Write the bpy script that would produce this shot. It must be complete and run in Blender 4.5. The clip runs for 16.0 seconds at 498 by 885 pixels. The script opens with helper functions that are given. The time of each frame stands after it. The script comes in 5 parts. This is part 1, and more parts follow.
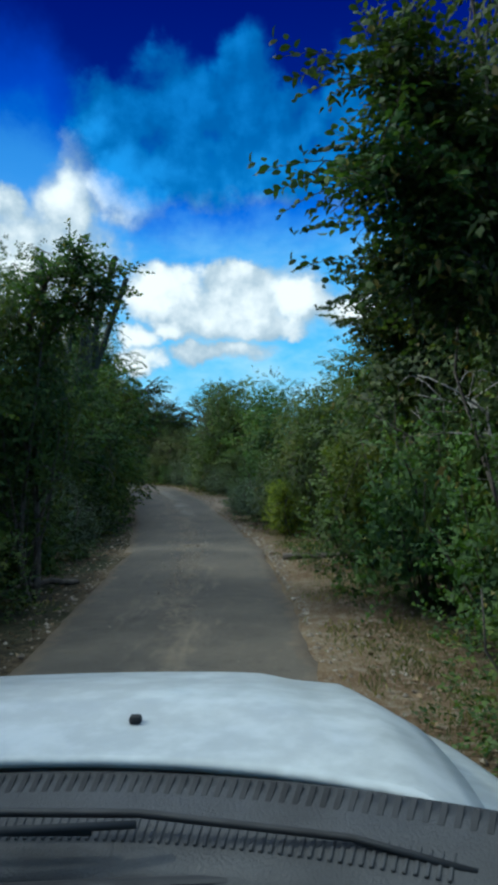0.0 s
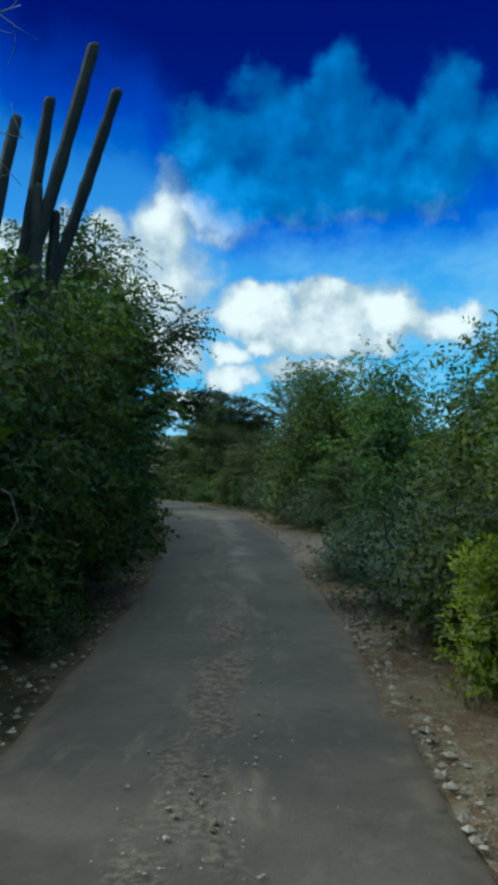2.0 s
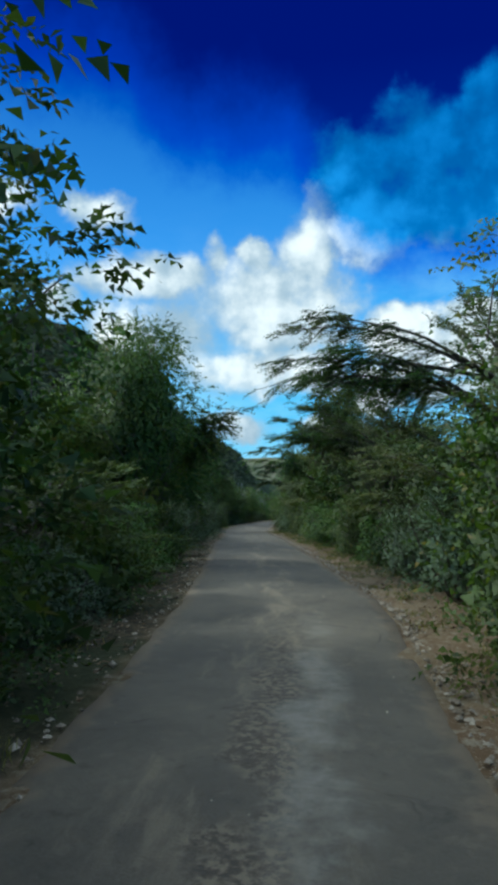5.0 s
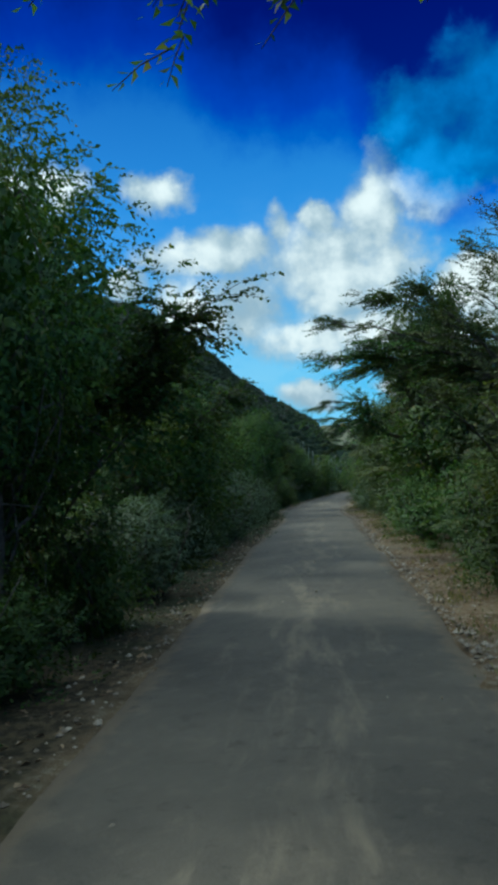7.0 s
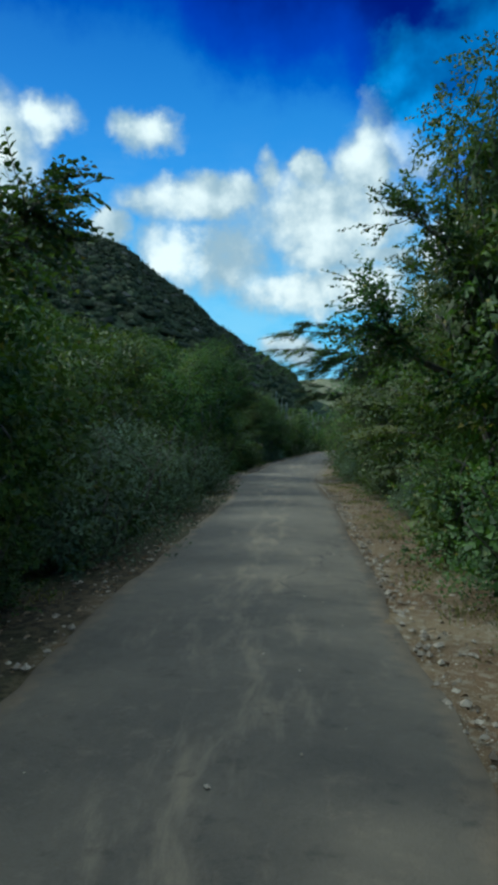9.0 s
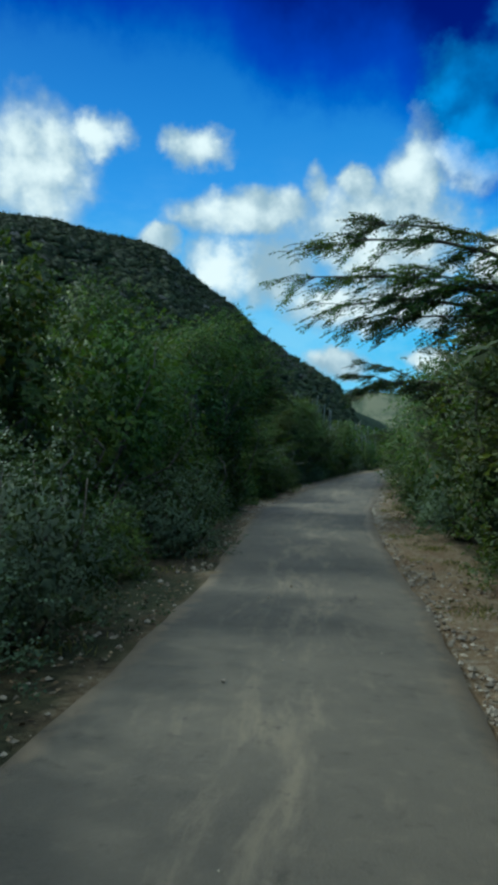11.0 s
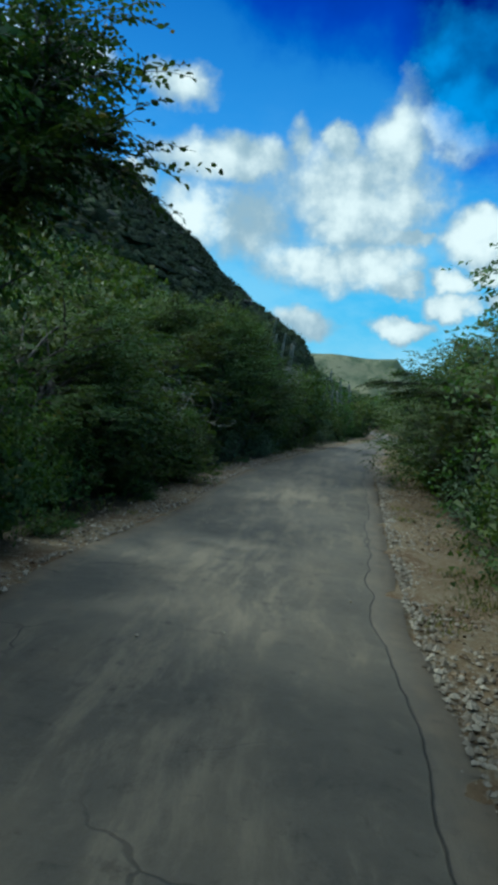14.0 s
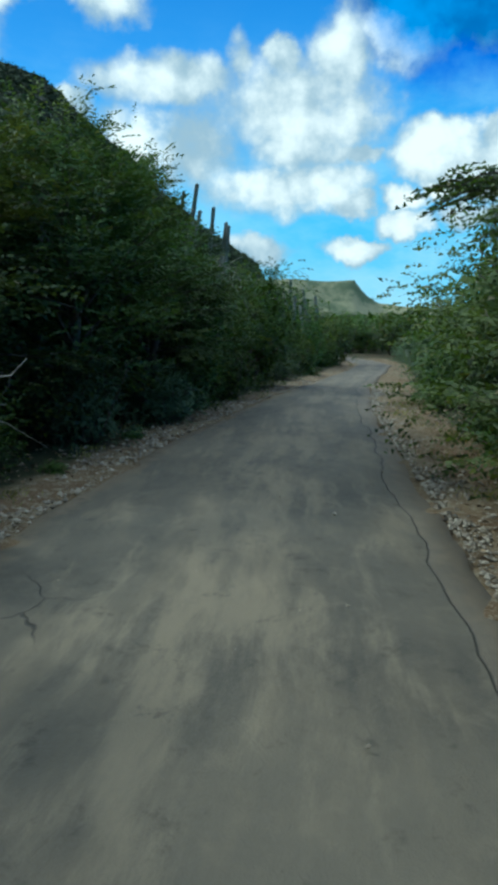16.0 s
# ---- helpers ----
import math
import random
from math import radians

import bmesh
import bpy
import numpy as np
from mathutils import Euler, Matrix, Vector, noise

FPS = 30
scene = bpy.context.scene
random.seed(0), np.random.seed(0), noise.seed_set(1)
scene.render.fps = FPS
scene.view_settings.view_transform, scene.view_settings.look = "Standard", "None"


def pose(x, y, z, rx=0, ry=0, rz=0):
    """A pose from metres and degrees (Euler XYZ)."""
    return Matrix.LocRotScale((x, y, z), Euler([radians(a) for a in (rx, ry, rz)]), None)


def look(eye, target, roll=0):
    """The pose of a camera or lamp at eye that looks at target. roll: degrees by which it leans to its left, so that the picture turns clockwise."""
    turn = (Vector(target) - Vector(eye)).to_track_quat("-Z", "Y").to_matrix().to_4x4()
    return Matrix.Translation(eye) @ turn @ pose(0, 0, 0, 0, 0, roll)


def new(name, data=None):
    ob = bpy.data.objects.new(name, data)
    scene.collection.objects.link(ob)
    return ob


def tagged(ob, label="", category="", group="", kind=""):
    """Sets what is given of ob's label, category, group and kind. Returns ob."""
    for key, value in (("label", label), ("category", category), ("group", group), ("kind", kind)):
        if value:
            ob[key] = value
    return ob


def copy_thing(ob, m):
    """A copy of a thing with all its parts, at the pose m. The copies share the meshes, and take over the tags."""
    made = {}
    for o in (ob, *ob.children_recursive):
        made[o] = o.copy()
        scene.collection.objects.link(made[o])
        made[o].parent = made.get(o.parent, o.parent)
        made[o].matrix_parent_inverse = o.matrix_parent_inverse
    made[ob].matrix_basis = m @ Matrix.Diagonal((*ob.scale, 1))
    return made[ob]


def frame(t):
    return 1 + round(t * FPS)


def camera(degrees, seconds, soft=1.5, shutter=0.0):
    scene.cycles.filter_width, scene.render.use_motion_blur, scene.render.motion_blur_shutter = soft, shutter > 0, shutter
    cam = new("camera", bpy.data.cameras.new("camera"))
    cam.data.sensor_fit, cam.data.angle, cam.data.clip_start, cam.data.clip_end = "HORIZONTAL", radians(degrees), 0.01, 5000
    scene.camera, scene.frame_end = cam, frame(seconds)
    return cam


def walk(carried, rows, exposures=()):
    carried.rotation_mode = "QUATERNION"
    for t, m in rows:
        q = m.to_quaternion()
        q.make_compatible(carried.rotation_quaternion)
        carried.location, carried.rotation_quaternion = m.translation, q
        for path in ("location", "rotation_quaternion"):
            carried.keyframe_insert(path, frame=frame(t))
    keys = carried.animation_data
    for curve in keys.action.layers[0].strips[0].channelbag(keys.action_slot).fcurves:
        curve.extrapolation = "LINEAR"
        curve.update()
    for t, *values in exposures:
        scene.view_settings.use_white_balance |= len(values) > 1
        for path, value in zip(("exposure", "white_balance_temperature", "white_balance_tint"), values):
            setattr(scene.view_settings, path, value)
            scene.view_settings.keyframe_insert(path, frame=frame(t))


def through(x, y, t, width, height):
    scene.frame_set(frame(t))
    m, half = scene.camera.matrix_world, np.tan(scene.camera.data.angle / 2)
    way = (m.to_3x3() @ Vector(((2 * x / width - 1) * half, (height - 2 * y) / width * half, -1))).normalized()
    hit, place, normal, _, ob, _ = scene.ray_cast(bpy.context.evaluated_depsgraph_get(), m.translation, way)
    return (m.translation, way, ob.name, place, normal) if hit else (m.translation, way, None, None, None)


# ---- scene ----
cam = camera(37.5, 16.0, soft=4.2)
# seconds, place, turn: the drive, eye 1.7 m over the road
PATH = [
    (0, 0.000, 0.000, 1.700, 91.39, 2.15, -0.38),
    (0.5, -0.022, 2.911, 1.650, 92.03, 2.26, 1.56),
    (1, -0.070, 5.735, 1.640, 92.20, 1.81, 2.38),
    (1.5, -0.183, 8.490, 1.647, 93.70, 1.48, 5.19),
    (2, -0.374, 11.278, 1.677, 92.89, 1.28, 6.64),
    (2.5, -0.586, 14.046, 1.690, 93.23, 1.48, 8.48),
    (3, -0.874, 16.891, 1.682, 93.71, 0.60, 9.56),
    (3.5, -1.186, 19.665, 1.630, 95.55, -1.11, 11.38),
    (4, -1.490, 22.107, 1.686, 95.94, -1.76, 13.10),
    (4.2, -1.623, 23.030, 1.714, 95.70, -1.34, 14.34),
    (6.3, -3.706, 33.157, 2.109, 93.18, 1.94, 20.97),
    (6.5, -3.977, 34.152, 2.108, 92.80, 2.49, 21.72),
    (7, -4.666, 36.648, 2.145, 92.73, 4.21, 24.15),
    (7.5, -5.429, 39.097, 2.184, 91.96, 3.55, 25.96),
    (8, -6.202, 41.529, 2.153, 90.39, 1.78, 23.08),
    (8.5, -6.937, 43.934, 2.181, 90.72, 0.81, 22.95),
    (9, -7.684, 46.300, 2.197, 88.88, 1.23, 22.32),
    (9.5, -8.453, 48.694, 2.184, 87.56, 1.38, 23.89),
    (9.7, -8.778, 49.662, 2.190, 87.42, 1.20, 25.62),
    (11.8, -12.609, 60.424, 2.075, 90.77, -0.61, 25.43),
    (12, -13.000, 61.516, 2.056, 88.41, -2.17, 23.94),
    (12.5, -14.067, 64.349, 1.971, 85.44, -4.15, 25.30),
    (13, -15.025, 67.066, 1.912, 87.20, -4.71, 23.88),
    (13.5, -15.865, 69.616, 1.904, 85.64, -4.54, 23.54),
    (14, -16.704, 72.198, 1.847, 86.41, -5.29, 22.50),
    (14.5, -17.513, 74.689, 1.750, 84.14, -4.67, 23.34),
    (15, -18.289, 77.293, 1.677, 82.97, -3.56, 24.83),
    (15.5, -19.111, 80.014, 1.601, 82.36, -3.01, 22.69),
    (16, -19.860, 82.691, 1.531, 81.28, -1.31, 19.26),
]
walk(cam, [(r[0], pose(*r[1:])) for r in PATH], [(0.0, 0.15, 5550, -6), (1.0, 0.0, 5450, -10), (3.2, 0.0, 5450, -10), (4.0, 0.2, 5550, -6), (4.4, 0.2, 5550, -6), (6.3, -0.05, 5450, -12), (9.0, 0.05, 5450, -12), (12.0, -0.05, 5350, -14), (14.5, 0.0, 5350, -14), (16.0, 0.15, 5350, -14)])

# ---- sky and sun ----
SUN_AZ, SUN_EL = -78.0, 40.0
world = bpy.data.worlds.new("sky")
scene.world = world
world.use_nodes = True


class Graph:
    """Small helper to wire shader nodes."""

    def __init__(self, tree):
        self.t = tree

    def node(self, kind, *ins, **attrs):
        n = self.t.nodes.new(kind)
        for k, v in attrs.items():
            if k == "operation":
                n.operation = v
            elif k == "blend_type":
                n.blend_type = v
            elif k == "data_type":
                n.data_type = v
        for i, v in enumerate(ins):
            if v is None:
                continue
            if isinstance(v, bpy.types.NodeSocket):
                self.t.links.new(v, n.inputs[i])
            else:
                n.inputs[i].default_value = v
        return n

    def math(self, op, *ins):
        return self.node("ShaderNodeMath", *ins, operation=op).outputs[0]

    def vec(self, op, *ins):
        n = self.node("ShaderNodeVectorMath", *ins, operation=op)
        return n.outputs["Value"] if op in ("DOT_PRODUCT", "LENGTH") else n.outputs[0]

    def mix(self, fac, a, b, blend="MIX"):
        n = self.t.nodes.new("ShaderNodeMix")
        n.data_type, n.blend_type = "RGBA", blend
        for i, v in ((0, fac), (6, a), (7, b)):
            if isinstance(v, bpy.types.NodeSocket):
                self.t.links.new(v, n.inputs[i])
            else:
                n.inputs[i].default_value = (*v, 1.0) if isinstance(v, tuple) and len(v) == 3 else v
        return n.outputs[2]

    def step(self, v, lo, hi, a=0.0, b=1.0):
        n = self.t.nodes.new("ShaderNodeMapRange")
        n.interpolation_type = "SMOOTHSTEP"
        self.t.links.new(v, n.inputs[0])
        for i, q in ((1, lo), (2, hi), (3, a), (4, b)):
            if isinstance(q, bpy.types.NodeSocket):
                self.t.links.new(q, n.inputs[i])
            else:
                n.inputs[i].default_value = q
        return n.outputs[0]

    def noise(self, vec, scale, detail=4.0, rough=0.55, dist=0.0):
        n = self.t.nodes.new("ShaderNodeTexNoise")
        if vec is not None:
            self.t.links.new(vec, n.inputs["Vector"])
        n.inputs["Scale"].default_value = scale
        n.inputs["Detail"].default_value = detail
        n.inputs["Roughness"].default_value = rough
        n.inputs["Distortion"].default_value = dist
        return n.outputs[0]

    def ramp(self, v, *stops):
        n = self.t.nodes.new("ShaderNodeValToRGB")
        self.t.links.new(v, n.inputs[0])
        e = n.color_ramp.elements
        while len(e) < len(stops):
            e.new(0.5)
        for el, (p, c) in zip(e, stops):
            el.position, el.color = p, (*c, 1.0)
        return n.outputs[0]


# cloud banks: azimuth, elevation, half widths in degrees, whiteness
EAST_BANK = [
    (-9.4, 25.0, 2.7, 2.2, 0.3), (-4.2, 26.0, 3.2, 2.7, 0.3), (1.0, 27.0, 2.4, 2.8, 0.3), (4.6, 24.6, 3.0, 2.3, 0.3), (9.8, 25.8, 2.0, 2.7, 0.3), (13.8, 24.0, 2.4, 2.3, 0.3),
    (1.5, 21.8, 10.0, 2.0, 0.2), (-9.0, 22.0, 3.4, 1.6, 0.1), (-5.6, 13.4, 2.8, 1.5, 1.0), (0.6, 13.9, 3.4, 1.1, 0.45), (4.2, 12.6, 2.2, 1.4, 1.0), (8.8, 11.6, 2.2, 1.3, 0.9),
    (-8.0, 10.1, 1.3, 0.8, 0.9), (-5.4, 10.6, 1.0, 0.6, 0.6), (-2.2, 11.0, 3.0, 0.8, 0.4), (2.0, 10.4, 2.6, 0.8, 0.5), (-1.5, 8.6, 3.0, 0.7, 0.5), (0.0, 12.0, 6.0, 1.7, 0.6), (-11.6, 13.0, 1.6, 0.6, 0.1), (-12.0, 9.4, 1.6, 0.7, 0.3),
]
WEST_BANK = [
    (-42.0, 19.5, 3.3, 3.7, 0.6), (-37.3, 22.3, 1.7, 1.3, 0.9), (-29.4, 21.8, 1.9, 1.0, 0.7), (-32.9, 15.2, 1.2, 1.0, 0.3), (-28.1, 17.4, 2.4, 1.3, 0.6),
    (-28.2, 13.4, 2.0, 2.1, 1.0), (-24.0, 17.4, 2.5, 1.2, 0.25), (-15.7, 15.7, 4.9, 2.8, 0.5), (-23.4, 12.9, 2.6, 2.0, 0.05), (-8.3, 20.8, 2.5, 2.3, 1.0),
    (-13.1, 19.0, 1.9, 2.3, 0.5), (-17.2, 19.1, 1.1, 0.8, 0.25), (-20.5, 18.6, 0.9, 1.4, 0.25), (-19.0, 10.4, 3.2, 1.4, 0.7), (-14.0, 10.9, 2.8, 1.5, 0.85),
    (-6.5, 12.6, 2.4, 1.2, 0.9), (-7.6, 8.3, 1.6, 0.9, 0.9), (-11.5, 6.2, 1.9, 0.7, 0.6), (-18.5, 6.1, 2.0, 0.8, 0.2),
]


def build_sky():
    nt = world.node_tree
    g = Graph(nt)
    bg = nt.nodes["Background"]
    coord = nt.nodes.new("ShaderNodeTexCoord").outputs["Generated"]
    sep = nt.nodes.new("ShaderNodeSeparateXYZ")
    nt.links.new(coord, sep.inputs[0])
    x, y, z = sep.outputs
    deg = 57.29578
    el = g.math("MULTIPLY", g.math("ARCSINE", z), deg)
    az = g.math("MULTIPLY", g.math("ARCTAN2", x, y), deg)
    comb = nt.nodes.new("ShaderNodeCombineXYZ")
    nt.links.new(az, comb.inputs[0])
    nt.links.new(el, comb.inputs[1])
    pos = comb.outputs[0]
    # ragged cloud edges come from warping the place first
    warp = nt.nodes.new("ShaderNodeTexNoise")
    nt.links.new(pos, warp.inputs["Vector"])
    warp.inputs["Scale"].default_value, warp.inputs["Detail"].default_value = 0.30, 6.0
    warp.inputs["Roughness"].default_value = 0.6
    shift = g.vec("SCALE", g.vec("SUBTRACT", warp.outputs["Color"], (0.5, 0.5, 0.5)))
    shift.node.inputs["Scale"].default_value = 3.4
    p = g.vec("ADD", pos, shift)
    near, glow = None, None
    for a, e, ra, re, w in EAST_BANK + WEST_BANK:
        d = g.vec("MULTIPLY", g.vec("SUBTRACT", p, (a, e, 0)), (0.70 / ra, 0.70 / re, 0))
        q = g.math("SUBTRACT", 1.0, g.vec("DOT_PRODUCT", d, d))
        near = q if near is None else g.math("SMOOTH_MAX", near, q, 0.35)
        v = g.math("MULTIPLY", g.math("MAXIMUM", q, 0.0), w)
        glow = v if glow is None else g.math("MAXIMUM", glow, v)
    fine = g.noise(pos, 0.26, 8.0, 0.52)
    above = g.noise(g.vec("ADD", pos, (-0.9, 1.1, 0.0)), 0.26, 8.0, 0.52)
    dens = g.math("ADD", near, g.math("MULTIPLY", g.math("SUBTRACT", fine, 0.5), 2.4))
    # elsewhere in the sky, scattered cumulus
    wide = g.math("MULTIPLY", g.math("SUBTRACT", g.noise(coord, 3.0, 7.0, 0.6), 0.56), 5.0)
    away = g.math("MULTIPLY", g.step(g.math("ABSOLUTE", g.math("ADD", az, 14.0)), 32.0, 48.0), g.step(el, 2.0, 10.0))
    dens = g.math("MAXIMUM", dens, g.math("SUBTRACT", g.math("MULTIPLY", wide, away), g.math("SUBTRACT", 1.0, away)))
    cover = g.step(dens, g.step(az, -20.0, -10.0, -0.55, -0.3), g.step(az, -20.0, -10.0, 0.9, 0.65))
    veil = g.math("MULTIPLY", g.step(el, 24.0, 3.0), g.step(g.noise(g.vec("MULTIPLY", pos, (0.6, 1.3, 1.0)), 0.16, 7.0, 0.62), 0.36, 0.66, 0.0, g.step(az, -16.0, -6.0, 0.5, 0.8)))
    # clear sky
    nishita = nt.nodes.new("ShaderNodeTexSky")
    nishita.sky_type = "NISHITA"
    nishita.sun_disc = False
    nishita.sun_elevation, nishita.sun_rotation = radians(SUN_EL), radians(SUN_AZ)
    blue = g.ramp(g.math("DIVIDE", el, 90.0), (0.0, (0.24, 0.62, 0.83)), (0.09, (0.12, 0.50, 0.86)), (0.2, (0.07, 0.31, 0.78)),
                  (0.36, (0.002, 0.09, 0.45)), (1.0, (0.004, 0.06, 0.30)))
    sky = g.mix(0.94, g.vec("SCALE", nishita.outputs[0]), blue)
    sky.node.inputs[6].links[0].from_node.inputs["Scale"].default_value = 0.1
    # sunlit heads, blue-grey bases
    relief = g.math("MULTIPLY", g.math("SUBTRACT", fine, above), 2.6)
    lit = g.step(g.math("ADD", g.math("ADD", g.math("MULTIPLY", glow, 1.15), relief), g.math("MULTIPLY", dens, 0.12)), -0.1, 1.25)
    white = g.mix(lit, (0.40, 0.47, 0.55), (1.0, 0.94, 0.92))
    col = g.mix(veil, sky, (0.50, 0.72, 0.88))
    col = g.mix(cover, col, white)
    # the windscreen's blue shade band put into the upper sky colour, lower on the eastern side
    low = g.math("ADD", g.math("ADD", g.math("ADD", g.step(az, -30.0, -22.0, 27.0, 22.5), g.step(az, -16.0, -7.0, 0.0, -7.0)), g.math("ADD", g.step(az, 24.0, 34.0, 0.0, 24.0), g.step(az, -46.0, -56.0, 0.0, 14.0))), g.math("MULTIPLY", g.math("SUBTRACT", warp.outputs[0], 0.5), 5.0))
    cap = g.step(el, 46.0, 36.0)
    first = g.math("MULTIPLY", g.step(el, low, g.math("ADD", low, 5.0)), cap)
    deep = g.math("MULTIPLY", g.step(el, g.math("ADD", low, 4.0), g.math("ADD", low, 11.0)), cap)
    deep = g.math("MULTIPLY", deep, g.math("SUBTRACT", 1.0, g.math("MULTIPLY", cover, 0.55)))
    col = g.mix(first, col, g.mix(1.0, col, (0.05, 0.32, 0.82), "MULTIPLY"))
    col = g.mix(deep, col, g.mix(1.0, col, (0.05, 0.22, 0.42), "MULTIPLY"))
    # bright broken cloud overhead, out of view, added to raise the ambient light
    deck = g.step(el, 38.0, 55.0, 0.0, 0.9)
    over = g.mix(g.step(g.noise(coord, 2.2, 6.0, 0.6), 0.3, 0.6), (0.35, 0.60, 0.95), (2.1, 2.1, 2.1))
    col = g.mix(deck, col, over)
    below = g.step(z, 0.0, -0.02)
    col = g.mix(below, col, (0.12, 0.12, 0.09))
    nt.links.new(col, bg.inputs["Color"])
    bg.inputs["Strength"].default_value = 1.0


build_sky()
sun = new("sun", bpy.data.lights.new("sun", "SUN"))
sun.data.energy, sun.data.angle, sun.data.color = 2.4, radians(4), (1.0, 0.92, 0.80)
sd = Vector((math.sin(radians(SUN_AZ)) * math.cos(radians(SUN_EL)), math.cos(radians(SUN_AZ)) * math.cos(radians(SUN_EL)), math.sin(radians(SUN_EL))))
sun.matrix_world = look(sd * 300, (0, 0, 0))


# ---- materials ----
def material(name):
    m = bpy.data.materials.new(name)
    m.use_nodes = True
    g = Graph(m.node_tree)
    return m, g, m.node_tree.nodes["Principled BSDF"]


def bump(g, bsdf, height, dist, strength=1.0):
    b = g.t.nodes.new("ShaderNodeBump")
    b.inputs["Strength"].default_value, b.inputs["Distance"].default_value = strength, dist
    g.t.links.new(height, b.inputs["Height"])
    g.t.links.new(b.outputs[0], bsdf.inputs["Normal"])


def place(g):
    return g.t.nodes.new("ShaderNodeNewGeometry").outputs["Position"]


def leaf_material(name, dark, light, dry=None, through=0.35, rough=0.5, fresh=None, lumpy=0.0):
    m, g, b = material(name)
    isl = g.t.nodes.new("ShaderNodeNewGeometry").outputs["Random Per Island"]
    obj = g.t.nodes.new("ShaderNodeObjectInfo").outputs["Random"]
    patch = g.noise(place(g), 1.3, 3.0)
    c = g.mix(g.step(g.math("ADD", isl, g.math("MULTIPLY", g.math("SUBTRACT", patch, 0.5), 2.6)), 0.0, 1.0), dark, light)
    if fresh:
        tuft = g.math("ADD", g.noise(place(g), 0.75, 4.0, 0.6), g.math("MULTIPLY", isl, 0.08))
        c = g.mix(g.step(tuft, 0.56, 0.70, 0.0, 0.75), c, fresh)
    if dry:
        c = g.mix(g.step(isl, 0.955, 0.985), c, dry)
    hsv = g.t.nodes.new("ShaderNodeHueSaturation")
    g.t.links.new(c, hsv.inputs["Color"])
    g.t.links.new(g.step(obj, 0.0, 1.0, 0.482, 0.515), hsv.inputs["Hue"])
    g.t.links.new(g.step(obj, 0.0, 1.0, 0.75, 1.2), hsv.inputs["Value"])
    c = hsv.outputs[0]
    g.t.links.new(c, b.inputs["Base Color"])
    b.inputs["Roughness"].default_value = rough
    b.inputs["Specular IOR Level"].default_value = 0.2
    if lumpy:
        bump(g, b, g.noise(place(g), 2.2, 6.0, 0.7), lumpy, 1.0)
    tr = g.t.nodes.new("ShaderNodeBsdfTranslucent")
    g.t.links.new(g.mix(1.0, c, (1.25, 1.35, 0.6), "MULTIPLY"), tr.inputs[0])
    mx = g.t.nodes.new("ShaderNodeMixShader")
    mx.inputs[0].default_value = through
    g.t.links.new(b.outputs[0], mx.inputs[1])
    g.t.links.new(tr.outputs[0], mx.inputs[2])
    g.t.links.new(mx.outputs[0], g.t.nodes["Material Output"].inputs[0])
    return m


M_BROAD = leaf_material("broad_leaf", (0.024, 0.049, 0.012), (0.080, 0.128, 0.028), (0.18, 0.15, 0.04), 0.32, 0.55, (0.120, 0.150, 0.020))
M_FINE = leaf_material("fine_leaf", (0.027, 0.052, 0.014), (0.085, 0.136, 0.031), (0.14, 0.13, 0.05), 0.32, 0.55, (0.130, 0.155, 0.024))
M_GREY = leaf_material("grey_green_leaf", (0.045, 0.072, 0.040), (0.115, 0.158, 0.088), None, 0.2, 0.6)
# hill leaves: darker than the roadside ones, shade of the slope is in the colour
M_HILL_SHADED = leaf_material("shaded_hill_leaf", (0.020, 0.029, 0.012), (0.042, 0.055, 0.023), (0.045, 0.046, 0.032), 0.1, 0.9, None, 0.6)
M_THORN = leaf_material("thorn_leaf", (0.036, 0.056, 0.017), (0.098, 0.128, 0.042), (0.15, 0.13, 0.07), 0.3, 0.65, (0.125, 0.140, 0.035))
M_LIME = leaf_material("lime_leaf", (0.07, 0.11, 0.008), (0.22, 0.26, 0.02), None, 0.4)
M_TURF = leaf_material("green_grass", (0.05, 0.075, 0.018), (0.13, 0.15, 0.045), (0.24, 0.20, 0.09), 0.3, 0.7)
M_GRASS = leaf_material("dry_grass", (0.06, 0.075, 0.02), (0.22, 0.19, 0.07), (0.35, 0.27, 0.12), 0.3, 0.7)


def bark_material(name, a, b_):
    m, g, b = material(name)
    p = place(g)
    c = g.mix(g.step(g.noise(p, 9.0, 6.0), 0.35, 0.7), a, b_)
    g.t.links.new(c, b.inputs["Base Color"])
    b.inputs["Roughness"].default_value = 0.9
    bump(g, b, g.noise(p, 35.0, 5.0), 0.02)
    return m


M_BARK = bark_material("grey_bark", (0.05, 0.04, 0.031), (0.14, 0.118, 0.095))
M_DRY = bark_material("dry_wood", (0.16, 0.14, 0.12), (0.36, 0.33, 0.29))


def cactus_material(name, a, b_):
    m, g, b = material(name)
    p = place(g)
    c = g.mix(g.step(g.noise(p, 2.5, 5.0), 0.35, 0.7), a, b_)
    c = g.mix(g.step(g.noise(p, 40.0, 3.0), 0.62, 0.7), c, tuple(v * 2.0 for v in b_))
    g.t.links.new(c, b.inputs["Base Color"])
    b.inputs["Roughness"].default_value = 0.75
    bump(g, b, g.noise(p, 60.0, 3.0), 0.02)
    return m


M_CACTUS = cactus_material("cactus_skin", (0.016, 0.024, 0.015), (0.042, 0.048, 0.033))
M_PALE_CACTUS = cactus_material("pale_cactus_skin", (0.10, 0.115, 0.085), (0.23, 0.225, 0.18))


